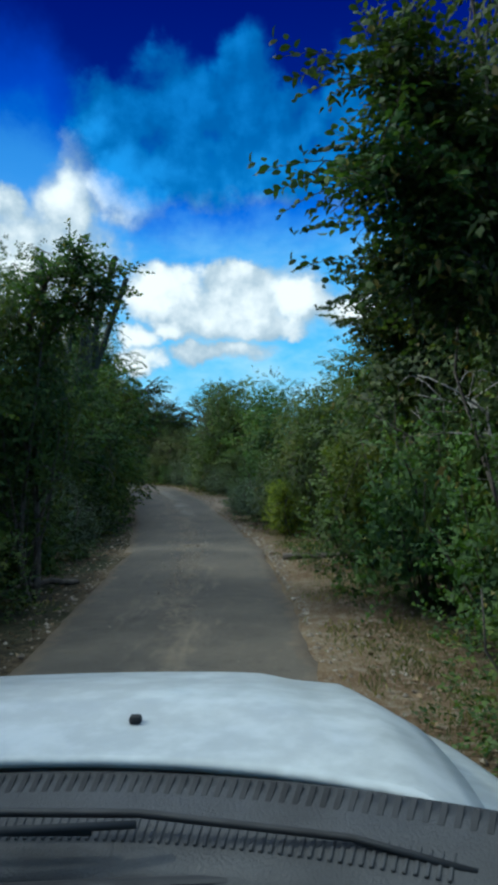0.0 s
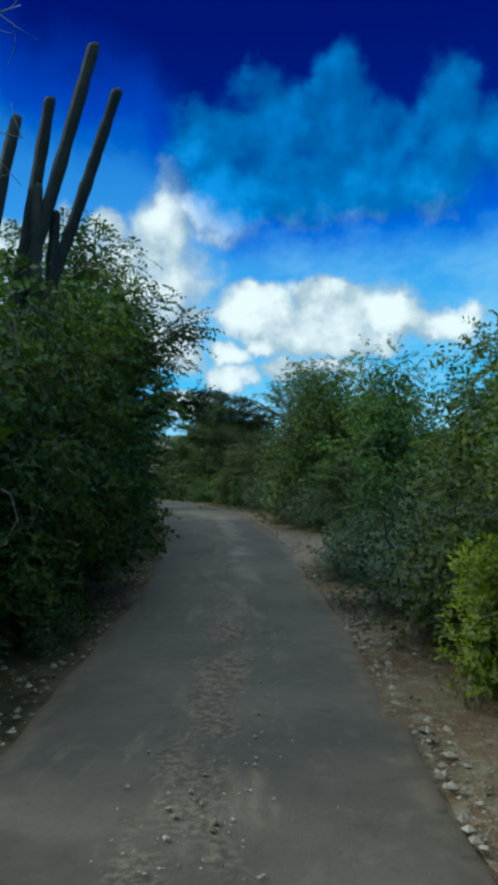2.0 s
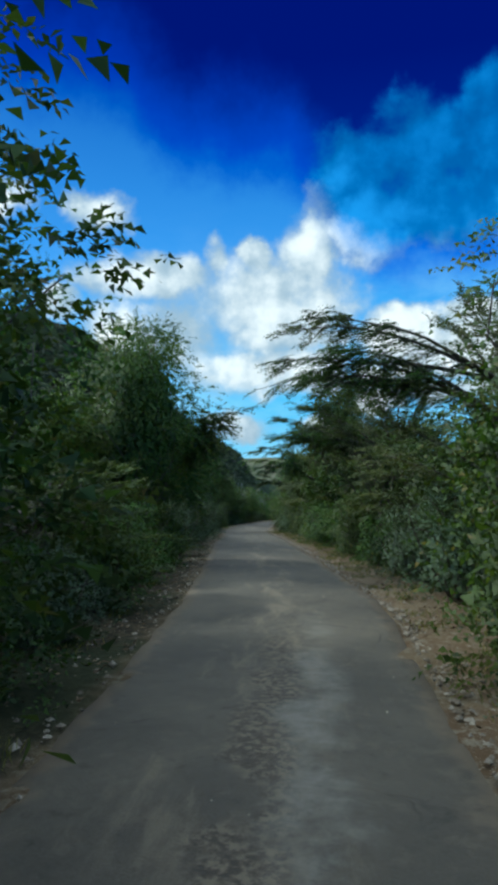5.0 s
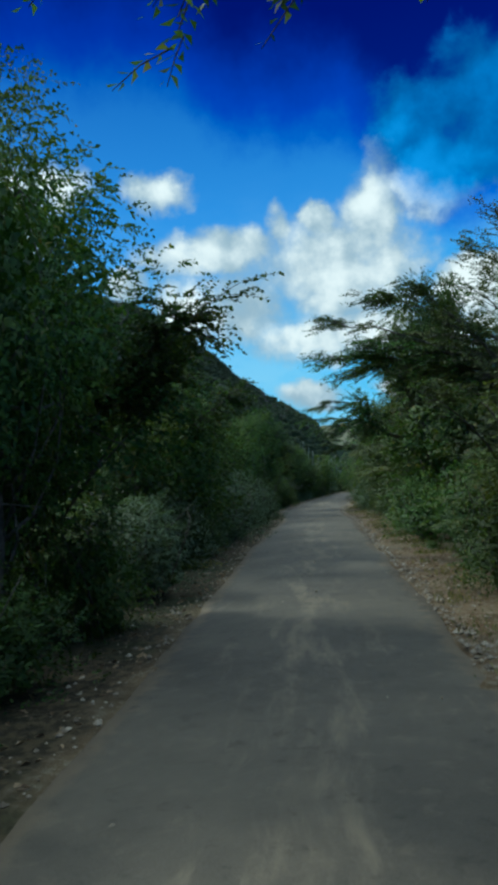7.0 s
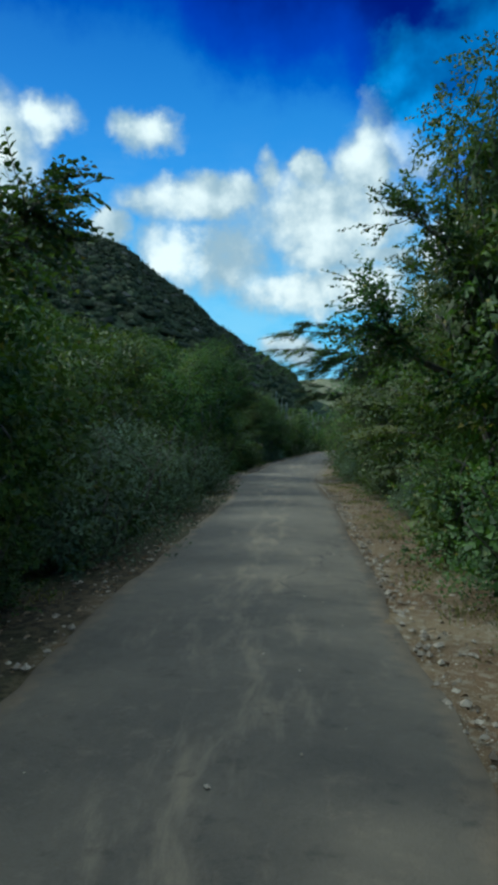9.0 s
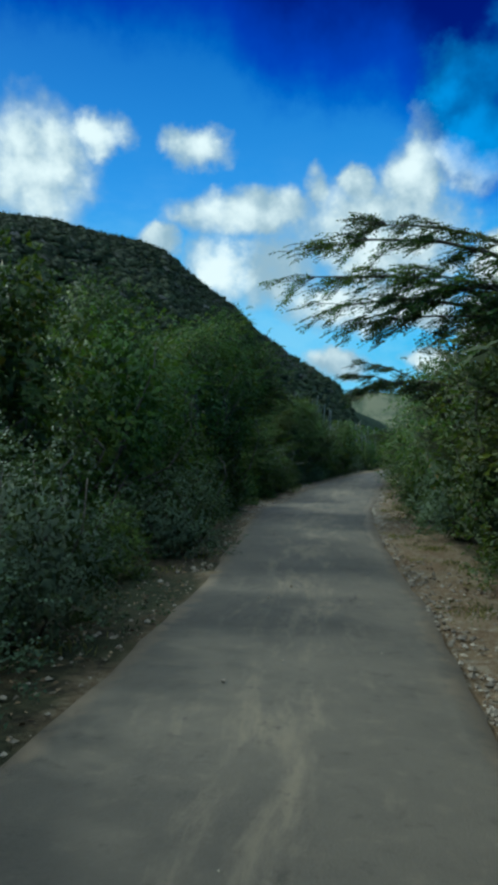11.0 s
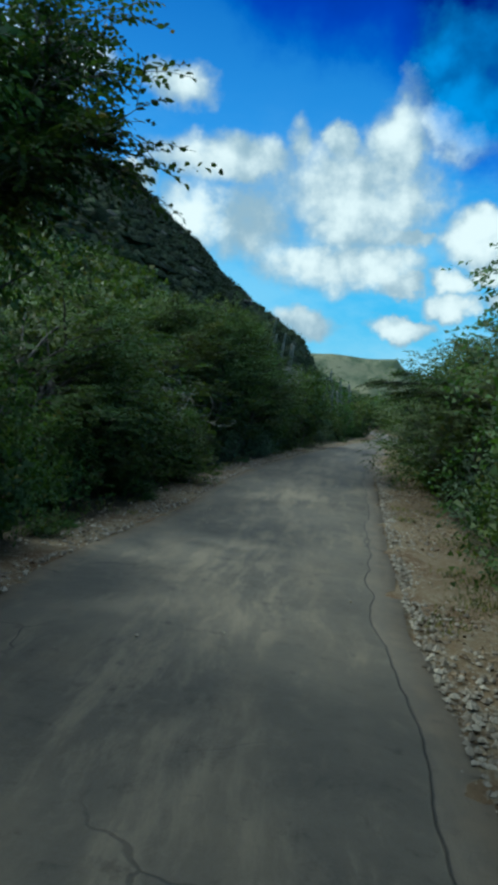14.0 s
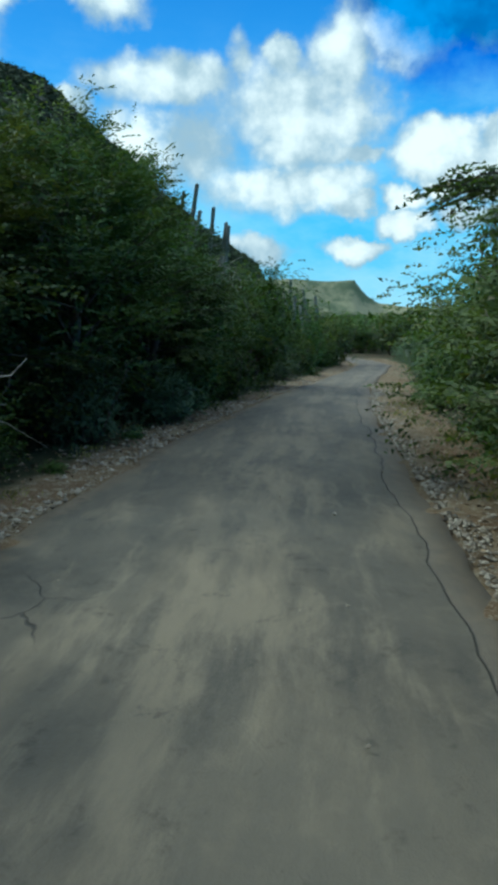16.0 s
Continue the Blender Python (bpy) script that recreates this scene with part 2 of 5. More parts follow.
def asphalt_material():
    m, g, b = material("worn_asphalt")
    p = place(g)
    attr = g.t.nodes.new("ShaderNodeAttribute")
    attr.attribute_name = "wear"
    sep = g.t.nodes.new("ShaderNodeSeparateXYZ")
    g.t.links.new(attr.outputs["Vector"], sep.inputs[0])
    edge, age, crown = sep.outputs
    side = g.t.nodes.new("ShaderNodeAttribute")
    side.attribute_name = "rim"
    py = g.t.nodes.new("ShaderNodeSeparateXYZ")
    g.t.links.new(p, py.inputs[0])
    along = g.t.nodes.new("ShaderNodeCombineXYZ")
    g.t.links.new(g.math("MULTIPLY", side.outputs["Fac"], 1.5), along.inputs[0])
    g.t.links.new(g.math("MULTIPLY", py.outputs[1], 0.32), along.inputs[1])
    lane = along.outputs[0]
    fine = g.noise(p, 55.0, 5.0, 0.7)
    big = g.noise(p, 0.55, 5.0, 0.6)
    c = g.mix(g.step(big, 0.3, 0.7), (0.056, 0.047, 0.034), (0.108, 0.089, 0.063))
    c = g.mix(g.step(fine, 0.35, 0.75, 0.0, 0.5), c, (0.105, 0.088, 0.068))
    # sand and washed dust
    dust = g.math("ADD", g.noise(lane, 1.1, 7.0, 0.65), g.math("MULTIPLY", age, 0.16))
    c = g.mix(g.step(dust, 0.58, 0.95, 0.0, 0.75), c, (0.185, 0.142, 0.090))
    pale = g.math("ADD", g.noise(lane, 1.9, 8.0, 0.68), g.math("MULTIPLY", g.math("ADD", g.math("MULTIPLY", age, 0.5), crown), 0.12))
    c = g.mix(g.step(pale, 0.57, 0.78, 0.0, 0.65), c, (0.20, 0.158, 0.105))
    rim = g.math("ADD", edge, g.math("MULTIPLY", g.math("SUBTRACT", g.noise(p, 4.0, 5.0), 0.5), 0.9))
    c = g.mix(g.step(rim, 0.62, 1.0, 0.0, 0.8), c, (0.17, 0.125, 0.08))
    mott = g.noise(p, 5.0, 7.0, 0.7)
    c = g.mix(g.step(mott, 0.52, 0.70, 0.0, 0.45), c, (0.15, 0.118, 0.08))
    c = g.mix(g.step(mott, 0.44, 0.30, 0.0, 0.55), c, (0.03, 0.025, 0.018))
    # the broken strip down the middle, and the pale wash beside it further on
    mid = g.math("ADD", side.outputs["Fac"], g.math("MULTIPLY", g.math("SUBTRACT", g.noise(p, 1.4, 4.0), 0.5), 0.5))
    strip = g.math("MULTIPLY", g.step(g.math("ABSOLUTE", g.math("SUBTRACT", mid, 1.36)), 0.32, 0.14), g.math("MULTIPLY", g.step(py.outputs[1], 6.0, 9.0), g.step(py.outputs[1], 38.0, 33.0)))
    strip = g.math("MULTIPLY", strip, g.step(g.noise(p, 1.1, 4.0), 0.40, 0.54))
    rubble = g.mix(g.step(g.noise(p, 16.0, 5.0, 0.7), 0.42, 0.60), (0.035, 0.026, 0.018), (0.20, 0.155, 0.10))
    c = g.mix(g.math("MULTIPLY", strip, 0.65), c, rubble)
    wash = g.math("MULTIPLY", g.step(g.math("ABSOLUTE", g.math("SUBTRACT", mid, 1.0)), 0.36, 0.04), g.math("MULTIPLY", g.step(py.outputs[1], 22.0, 25.0), g.step(py.outputs[1], 38.0, 33.0)))
    wash = g.math("MULTIPLY", wash, g.step(g.noise(p, 1.3, 6.0, 0.7), 0.40, 0.68))
    c = g.mix(g.math("MULTIPLY", wash, 0.75), c, (0.25, 0.225, 0.185))
    # cracks
    vor = g.t.nodes.new("ShaderNodeTexVoronoi")
    vor.feature = "DISTANCE_TO_EDGE"
    wob = g.t.nodes.new("ShaderNodeTexNoise")
    g.t.links.new(p, wob.inputs["Vector"])
    wob.inputs["Scale"].default_value = 3.0
    w2 = g.vec("SCALE", wob.outputs["Color"])
    w2.node.inputs["Scale"].default_value = 0.35
    g.t.links.new(g.vec("ADD", p, w2), vor.inputs["Vector"])
    vor.inputs["Scale"].default_value = 0.75
    crack = g.math("MULTIPLY", g.step(vor.outputs["Distance"], 0.009, 0.003), g.step(g.noise(p, 0.35, 3.0), 0.56, 0.68))
    c = g.mix(crack, c, (0.02, 0.018, 0.016))
    # the long split that runs beside the outer edge further on
    at2 = g.t.nodes.new("ShaderNodeAttribute")
    at2.attribute_name = "rim"
    off = g.math("ADD", g.math("SUBTRACT", at2.outputs["Fac"], 0.30), g.math("MULTIPLY", g.math("SUBTRACT", g.noise(p, 0.7, 4.0, 0.5), 0.5), 0.30))
    split = g.math("MULTIPLY", g.step(g.math("ABSOLUTE", off), 0.012, 0.003), g.step(age, 0.25, 0.5, 0.0, 0.8))
    c = g.mix(g.math("MULTIPLY", g.step(off, 0.03, -0.03), g.step(age, 0.25, 0.5, 0.0, 0.35)), c, (0.15, 0.115, 0.08))
    c = g.mix(split, c, (0.018, 0.015, 0.012))
    crack = g.math("MAXIMUM", crack, split)
    g.t.links.new(c, b.inputs["Base Color"])
    b.inputs["Roughness"].default_value = 0.85
    h = g.math("SUBTRACT", g.math("ADD", g.math("ADD", fine, g.math("MULTIPLY", strip, g.noise(p, 16.0, 4.0, 0.7))), g.math("MULTIPLY", g.noise(p, 6.0, 4.0), 1.2)), g.math("MULTIPLY", crack, 1.5))
    bump(g, b, h, 0.012, 0.8)
    return m


def ground_material():
    m, g, b = material("dirt_and_litter")
    p = place(g)
    attr = g.t.nodes.new("ShaderNodeAttribute")
    attr.attribute_name = "cover"
    sep = g.t.nodes.new("ShaderNodeSeparateXYZ")
    g.t.links.new(attr.outputs["Vector"], sep.inputs[0])
    verge, hill, mesa = sep.outputs
    n1, n2, n3 = g.noise(p, 0.8, 6.0, 0.6), g.noise(p, 9.0, 6.0, 0.65), g.noise(p, 45.0, 4.0, 0.7)
    soil = g.mix(g.step(n1, 0.35, 0.65), (0.125, 0.078, 0.042), (0.185, 0.135, 0.080))
    soil = g.mix(g.step(n2, 0.5, 0.62, 0.0, 0.8), soil, (0.24, 0.20, 0.145))
    soil = g.mix(g.step(n3, 0.58, 0.68, 0.0, 0.8), soil, (0.42, 0.38, 0.30))
    soil = g.mix(g.step(n3, 0.42, 0.34, 0.0, 0.7), soil, (0.06, 0.045, 0.03))
    litter = g.mix(g.step(n2, 0.4, 0.6), (0.035, 0.03, 0.02), (0.095, 0.072, 0.043))
    litter = g.mix(g.step(g.noise(p, 0.3, 6.0, 0.65), 0.42, 0.58, 0.0, 0.7), litter, (0.035, 0.045, 0.02))
    c = g.mix(g.step(g.math("ADD", verge, g.math("MULTIPLY", g.math("SUBTRACT", n1, 0.5), 0.5)), 0.35, 0.65), litter, soil)
    sand = g.mix(g.step(n1, 0.3, 0.7), (0.20, 0.15, 0.105), (0.27, 0.215, 0.155))
    c = g.mix(g.step(verge, 1.05, 1.4, 0.0, 0.85), c, sand)
    # hill scrub and rock are coloured dark to stand for the slope's shaded face
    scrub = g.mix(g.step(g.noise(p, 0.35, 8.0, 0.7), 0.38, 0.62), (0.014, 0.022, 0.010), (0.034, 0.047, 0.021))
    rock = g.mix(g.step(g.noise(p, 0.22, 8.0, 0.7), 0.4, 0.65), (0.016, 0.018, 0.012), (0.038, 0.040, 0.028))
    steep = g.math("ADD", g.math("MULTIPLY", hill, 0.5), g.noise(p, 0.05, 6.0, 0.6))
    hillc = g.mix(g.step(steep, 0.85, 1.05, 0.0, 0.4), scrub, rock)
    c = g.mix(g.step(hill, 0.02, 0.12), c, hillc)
    far = g.mix(g.step(g.noise(p, 0.02, 9.0, 0.7), 0.4, 0.6), (0.085, 0.105, 0.06), (0.25, 0.23, 0.135))
    c = g.mix(mesa, c, far)
    g.t.links.new(c, b.inputs["Base Color"])
    b.inputs["Roughness"].default_value = 0.95
    b.inputs["Specular IOR Level"].default_value = 0.1
    rough = g.math("MULTIPLY", g.math("MULTIPLY", hill, g.noise(p, 0.3, 7.0, 0.65)), 40.0)
    bump(g, b, g.math("ADD", rough, g.math("ADD", n2, g.math("MULTIPLY", n3, 0.5))), 0.05, 0.9)
    return m


def stone_material(name, a, c_):
    m, g, b = material(name)
    isl = g.t.nodes.new("ShaderNodeNewGeometry").outputs["Random Per Island"]
    c = g.mix(isl, a, c_)
    c = g.mix(g.step(g.noise(place(g), 30.0, 4.0), 0.5, 0.7, 0.0, 0.6), c, (0.12, 0.09, 0.06))
    g.t.links.new(c, b.inputs["Base Color"])
    b.inputs["Roughness"].default_value = 0.9
    return m


M_ROAD = asphalt_material()
M_GROUND = ground_material()
M_STONE = stone_material("pale_stone", (0.13, 0.10, 0.07), (0.38, 0.325, 0.25))
M_LITTER = stone_material("dead_leaf", (0.08, 0.05, 0.025), (0.30, 0.21, 0.12))


# ---- the lie of the land ----
rng = np.random.default_rng(7)
_PY = np.array([r[2] for r in PATH] + [105.0, 140.0, 400.0])
_PZ = np.array([r[3] - 1.7 for r in PATH] + [0.05, 0.0, 0.0])
_PZ = np.convolve(np.pad(np.interp(np.arange(-30, 400, 1.0), _PY, _PZ), 3, mode="edge"), np.ones(7) / 7, "valid")
# road edges along y
ROAD_Y = [-60, 0, 9, 13, 16, 21, 26, 31, 37, 42, 47, 53, 58.5, 65, 71, 78.5, 84, 88, 92.5, 98, 104, 112, 118, 124, 130, 140, 240]
ROAD_R = [0.9, 0.72, 0.52, 0.33, 0.12, -0.45, -1.22, -2.2, -3.55, -5.22, -6.95, -9.05, -10.9, -13.1, -15.25, -17.62, -19.0, -19.97, -21.1, -22.5, -23.5, -24.3, -25.0, -27.0, -30.5, -38, -140]
ROAD_L = [-2.1, -2.05, -2.12, -2.3, -2.55, -3.2, -3.95, -4.95, -6.6, -8.25, -9.9, -12.05, -13.8, -16.0, -18.4, -21.4, -22.55, -23.6, -24.35, -24.95, -25.2, -25.85, -26.6, -28.8, -32.6, -41, -145]


def edge_r(y):
    return np.interp(y, ROAD_Y, ROAD_R)


def edge_l(y):
    return np.interp(y, ROAD_Y, ROAD_L)


# ridge of the hill seen from its foot: bearing, distance, height
HX, HY = -17.5, 74.7
FOOT_Y, FOOT_L = [-60, 0, 26, 53, 78.5, 92.5, 118, 130, 160, 240, 400], [-2.1, -2.05, -3.95, -12.05, -21.4, -24.35, -26.6, -29.3, -37, -62, -110]
RIDGE_AZ = [-180, -130, -90, -60, -43, -38.5, -33.8, -30.5, -27.8, -25.9, -20.3, -17.1, -12, -8, 0]
RIDGE_D = [150, 150, 160, 180, 215, 222, 230, 236, 245, 255, 275, 300, 320, 330, 340]
RIDGE_H = [0, 40, 56, 62, 67, 65.5, 64, 55.5, 49, 41, 26.5, 18.5, 6, 1, 0]


def mesa_height(az, d):
    top = np.interp(az, [-40, -30, -17.5, -11.4, -11.0, -10.4, -9.6, -7, -3, 4], [42, 55, 59.5, 66.5, 56, 46, 37, 30, 24, 10])
    return top * np.clip((d - 820) / 90, 0, 1) ** 1.5 * np.clip((2200 - d) / 900, 0, 1)


def land(x, y):
    """Height of the ground (arrays), with hill and mesa shares."""
    x, y = np.asarray(x, float), np.asarray(y, float)
    road = np.interp(y, np.arange(-30, 400, 1.0), _PZ)
    dl, dr = edge_l(y) - x, x - edge_r(y)
    away = np.maximum(np.maximum(dl, dr), 0.0)
    z = road - 0.05 * np.clip(away / 0.3, 0, 1) + np.clip(away - 2.5, 0, 30) * 0.02
    dx, dy = x - HX, y - HY
    az, d = np.degrees(np.arctan2(dx, dy)), np.hypot(dx, dy)
    rd, rh = np.interp(az, RIDGE_AZ, RIDGE_D), np.interp(az, RIDGE_AZ, RIDGE_H)
    u = np.clip((d - 22) / (rd - 22), 0, 1.0)
    prof = 0.45 * u ** 1.3 + 0.55 * (u * u * (3 - 2 * u))
    foot = np.clip((np.interp(y, FOOT_Y, FOOT_L) - x) / 16, 0, 1)
    back = np.clip(1 - (d - rd) / (rd * 1.2), 0, 1)
    hill = rh * prof * np.where(d > rd, back * back * (3 - 2 * back), 1.0) * foot * foot * (3 - 2 * foot)
    mesa = mesa_height(az, d)
    return z + hill + mesa, hill, mesa


def axis(lo, hi, fine_lo, fine_hi, fine, mid_lo, mid_hi, mid):
    out = list(np.arange(fine_lo, fine_hi, fine)) + list(np.arange(mid_lo, fine_lo, mid)) + list(np.arange(fine_hi, mid_hi, mid))
    s, v = mid, mid_hi
    while v < hi:
        out.append(v)
        s *= 1.25
        v += s
    s, v = mid, mid_lo - mid
    while v > lo:
        out.append(v)
        s *= 1.25
        v -= s
    return np.array(sorted(set(np.round(out + [lo, hi] + (list(np.arange(780, 1010, 12.0)) if hi > 2700 else []), 3))))


def mesh_of(name, verts, faces, material_=None, smooth=False):
    me = bpy.data.meshes.new(name)
    me.from_pydata([tuple(v) for v in verts] if not isinstance(verts, np.ndarray) else verts.tolist(), [], faces if isinstance(faces, list) else faces.tolist())
    if material_:
        me.materials.append(material_)
    if smooth:
        me.polygons.foreach_set("use_smooth", np.ones(len(me.polygons), bool))
    me.update()
    return me


def part(name, me, parent, label=""):
    """Links mesh data as one part of a thing."""
    ob = new(name, me)
    ob.parent = parent
    if label:
        ob["label"] = label
    return ob


def grid_faces(nx, ny):
    i = np.arange(nx * ny).reshape(ny, nx)
    return np.stack([i[:-1, :-1], i[:-1, 1:], i[1:, 1:], i[1:, :-1]], -1).reshape(-1, 4)


def fbm(x, y, s, seed=0.0):
    """Cheap smooth value noise on arrays."""
    out = np.zeros_like(np.asarray(x, float))
    amp = 1.0
    for k in range(3):
        f = s * 2 ** k
        xi, yi = x * f + seed * 17.3 + 1000, y * f - seed * 9.1 + 1000
        x0, y0 = np.floor(xi), np.floor(yi)
        fx, fy = xi - x0, yi - y0
        fx, fy = fx * fx * (3 - 2 * fx), fy * fy * (3 - 2 * fy)

        def h(a, b):
            v = np.sin(a * 127.1 + b * 311.7) * 43758.5453
            return v - np.floor(v)

        out += amp * ((h(x0, y0) * (1 - fx) + h(x0 + 1, y0) * fx) * (1 - fy) + (h(x0, y0 + 1) * (1 - fx) + h(x0 + 1, y0 + 1) * fx) * fy - 0.5)
        amp *= 0.5
    return out


def build_ground():
    xs = axis(-2600, 2600, -42, 14, 0.6, -330, 40, 6.0)
    ys = axis(-900, 2900, -8, 125, 0.8, -60, 420, 6.0)
    X, Y = np.meshgrid(xs, ys)
    Z, hill, mesa = land(X, Y)
    el_, er_ = edge_l(Y), edge_r(Y)
    out = np.maximum(el_ - X, X - er_)
    Z = Z + np.where(out < -0.05, -0.06, 0.0)
    Z = Z + fbm(X, Y, 0.9) * 0.07 * np.clip(out, 0, 1) + fbm(X, Y, 0.02, 3) * np.clip(hill / 12, 0, 1) * 4.0 + fbm(X, Y, 0.012, 5) * np.clip(mesa / 30, 0, 1) * 8
    # bare verge beside the asphalt, a sandy turnout where the bushes step back
    # mask held lower on the left: dark litter mixed in imitates the shade there
    verge = np.where(X > er_, np.clip(1.9 - out, 0, 1), (0.62 + 0.3 * np.clip((Y - 72) / 10, 0, 1)) * np.clip(0.9 + 0.5 * np.clip((Y - 72) / 10, 0, 1) - out, 0, 1))
    turn = np.clip(2.2 - np.abs(Y - 27.6 + 0.15 * (X + 1)) / 1.7, 0, 1) * (X > er_ - 0.2) * np.clip((6 - out) / 2, 0, 1)
    verge = np.maximum(verge, turn * 1.5)
    me = mesh_of("ground", np.stack([X, Y, Z], -1).reshape(-1, 3), grid_faces(len(xs), len(ys)), M_GROUND, True)
    at = me.attributes.new("cover", "FLOAT_VECTOR", "POINT")
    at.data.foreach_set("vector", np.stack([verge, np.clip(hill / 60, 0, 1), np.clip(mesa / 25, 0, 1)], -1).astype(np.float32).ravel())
    tagged(new("ground", me), "brown dirt and stones beside a narrow road, rising to a scrubby hill", "ground", kind="structure")


def build_road():
    ys = np.concatenate([np.arange(-40, 125, 0.25), np.arange(125, 142, 2.0)])
    nx = 15
    V, W, E = [], [], []
    for y in ys:
        l = edge_l(y) + 0.10 * float(fbm(np.array(0.0), np.array(y), 0.7, 1)) + 0.05 * float(fbm(np.array(3.0), np.array(y), 2.3, 2))
        r = edge_r(y) + 0.12 * float(fbm(np.array(9.0), np.array(y), 0.6, 4)) + 0.06 * float(fbm(np.array(5.0), np.array(y), 2.1, 6))
        base = float(np.interp(y, np.arange(-30, 400, 1.0), _PZ))
        for k in range(-1, nx + 1):
            u = min(max(k / (nx - 1), 0), 1)
            x = l + (r - l) * u
            z = base + 0.03 * (1 - (2 * u - 1) ** 2) - 0.012
            if k < 0 or k == nx:
                z -= 0.14
                x += -0.03 if k < 0 else 0.03
            V.append((x, y, z))
            e = abs(2 * u - 1)
            E.append(r - x)
            W.append((e ** 3, min(max((y - 60) / 25, 0), 1), math.exp(-((u - 0.5) / 0.2) ** 2)))
    V = np.array(V)
    V[:, 2] += 0.018 * fbm(V[:, 0], V[:, 1], 0.9, 8)
    me = mesh_of("road", V, grid_faces(nx + 2, len(ys)), M_ROAD, True)
    at = me.attributes.new("wear", "FLOAT_VECTOR", "POINT")
    at.data.foreach_set("vector", np.array(W, np.float32).ravel())
    rim = me.attributes.new("rim", "FLOAT", "POINT")
    rim.data.foreach_set("value", np.array(E, np.float32))
    tagged(new("road", me), "narrow single-lane worn asphalt road with sandy patches and broken edges", "road", kind="structure")


build_ground()
build_road()


def ground_z(x, y):
    return float(land(np.array(x), np.array(y))[0])


# ---- foliage ----
def leaves(centres, dirs, length, width, fold=0.25, r=rng):
    """Folded leaf blades: verts and faces for arrays of centres and growth directions."""
    n = len(centres)
    d = dirs / np.maximum(np.linalg.norm(dirs, axis=1, keepdims=True), 1e-6)
    side = np.cross(d, r.normal(size=(n, 3)) + np.array([0, 0, 1.6]))
    side /= np.maximum(np.linalg.norm(side, axis=1, keepdims=True), 1e-6)
    up = np.cross(side, d)
    L = (length * r.uniform(0.65, 1.25, (n, 1)))
    W = (width * r.uniform(0.7, 1.2, (n, 1)))
    a = centres - d * L * 0.5
    c = centres + d * L * 0.5 - up * L * 0.10
    b = centres + side * W * 0.5 + up * W * fold
    e = centres - side * W * 0.5 + up * W * fold
    V = np.stack([a, b, c, e], 1).reshape(-1, 3)
    i = np.arange(n)[:, None] * 4
    F = np.concatenate([i + np.array([[0, 1, 2]]), i + np.array([[0, 2, 3]])], 1).reshape(-1, 3)
    return V, F


def blades(centres, dirs, length, width, r=rng):
    """Small pointed leaves, one triangle each, for dense fine foliage."""
    n = len(centres)
    d = dirs / np.maximum(np.linalg.norm(dirs, axis=1, keepdims=True), 1e-6)
    side = np.cross(d, r.normal(size=(n, 3)) + np.array([0, 0, 1.4]))
    side /= np.maximum(np.linalg.norm(side, axis=1, keepdims=True), 1e-6)
    up = np.cross(side, d)
    L, W = length * r.uniform(0.7, 1.35, (n, 1)), width * r.uniform(0.9, 1.5, (n, 1))
    a = centres - d * L * 0.45 - side * W * 0.25
    b = centres + d * L * 0.05 + side * W * 0.6 + up * W * 0.2
    c = centres + d * L * 0.55 - side * W * 0.25 - up * L * 0.08
    return np.stack([a, b, c], 1).reshape(-1, 3), np.arange(n * 3).reshape(-1, 3)


def round_leaves(centres, dirs, length, width, r):
    """Six-cornered oval leaves, for boughs that come near."""
    n = len(centres)
    d = dirs / np.maximum(np.linalg.norm(dirs, axis=1, keepdims=True), 1e-6)
    side = np.cross(d, r.normal(size=(n, 3)) * 0.8 + np.array([0, 0, 1.0]))
    side /= np.maximum(np.linalg.norm(side, axis=1, keepdims=True), 1e-6)
    up = np.cross(side, d)
    L, W = length * r.uniform(0.65, 1.2, (n, 1)), width * r.uniform(0.8, 1.15, (n, 1))
    rows = []
    for along, half, rise in ((-0.5, 0, 0), (-0.2, 0.46, 0.08), (0.2, 0.42, 0.06), (0.5, 0, -0.12), (0.2, -0.42, 0.06), (-0.2, -0.46, 0.08)):
        rows.append(centres + d * L * along + side * W * half + up * L * rise)
    i = np.arange(n)[:, None] * 6
    F = np.concatenate([i + np.array([q]) for q in ([0, 1, 5], [1, 2, 5], [2, 4, 5], [2, 3, 4])], 1).reshape(-1, 3)
    return np.stack(rows, 1).reshape(-1, 3), F


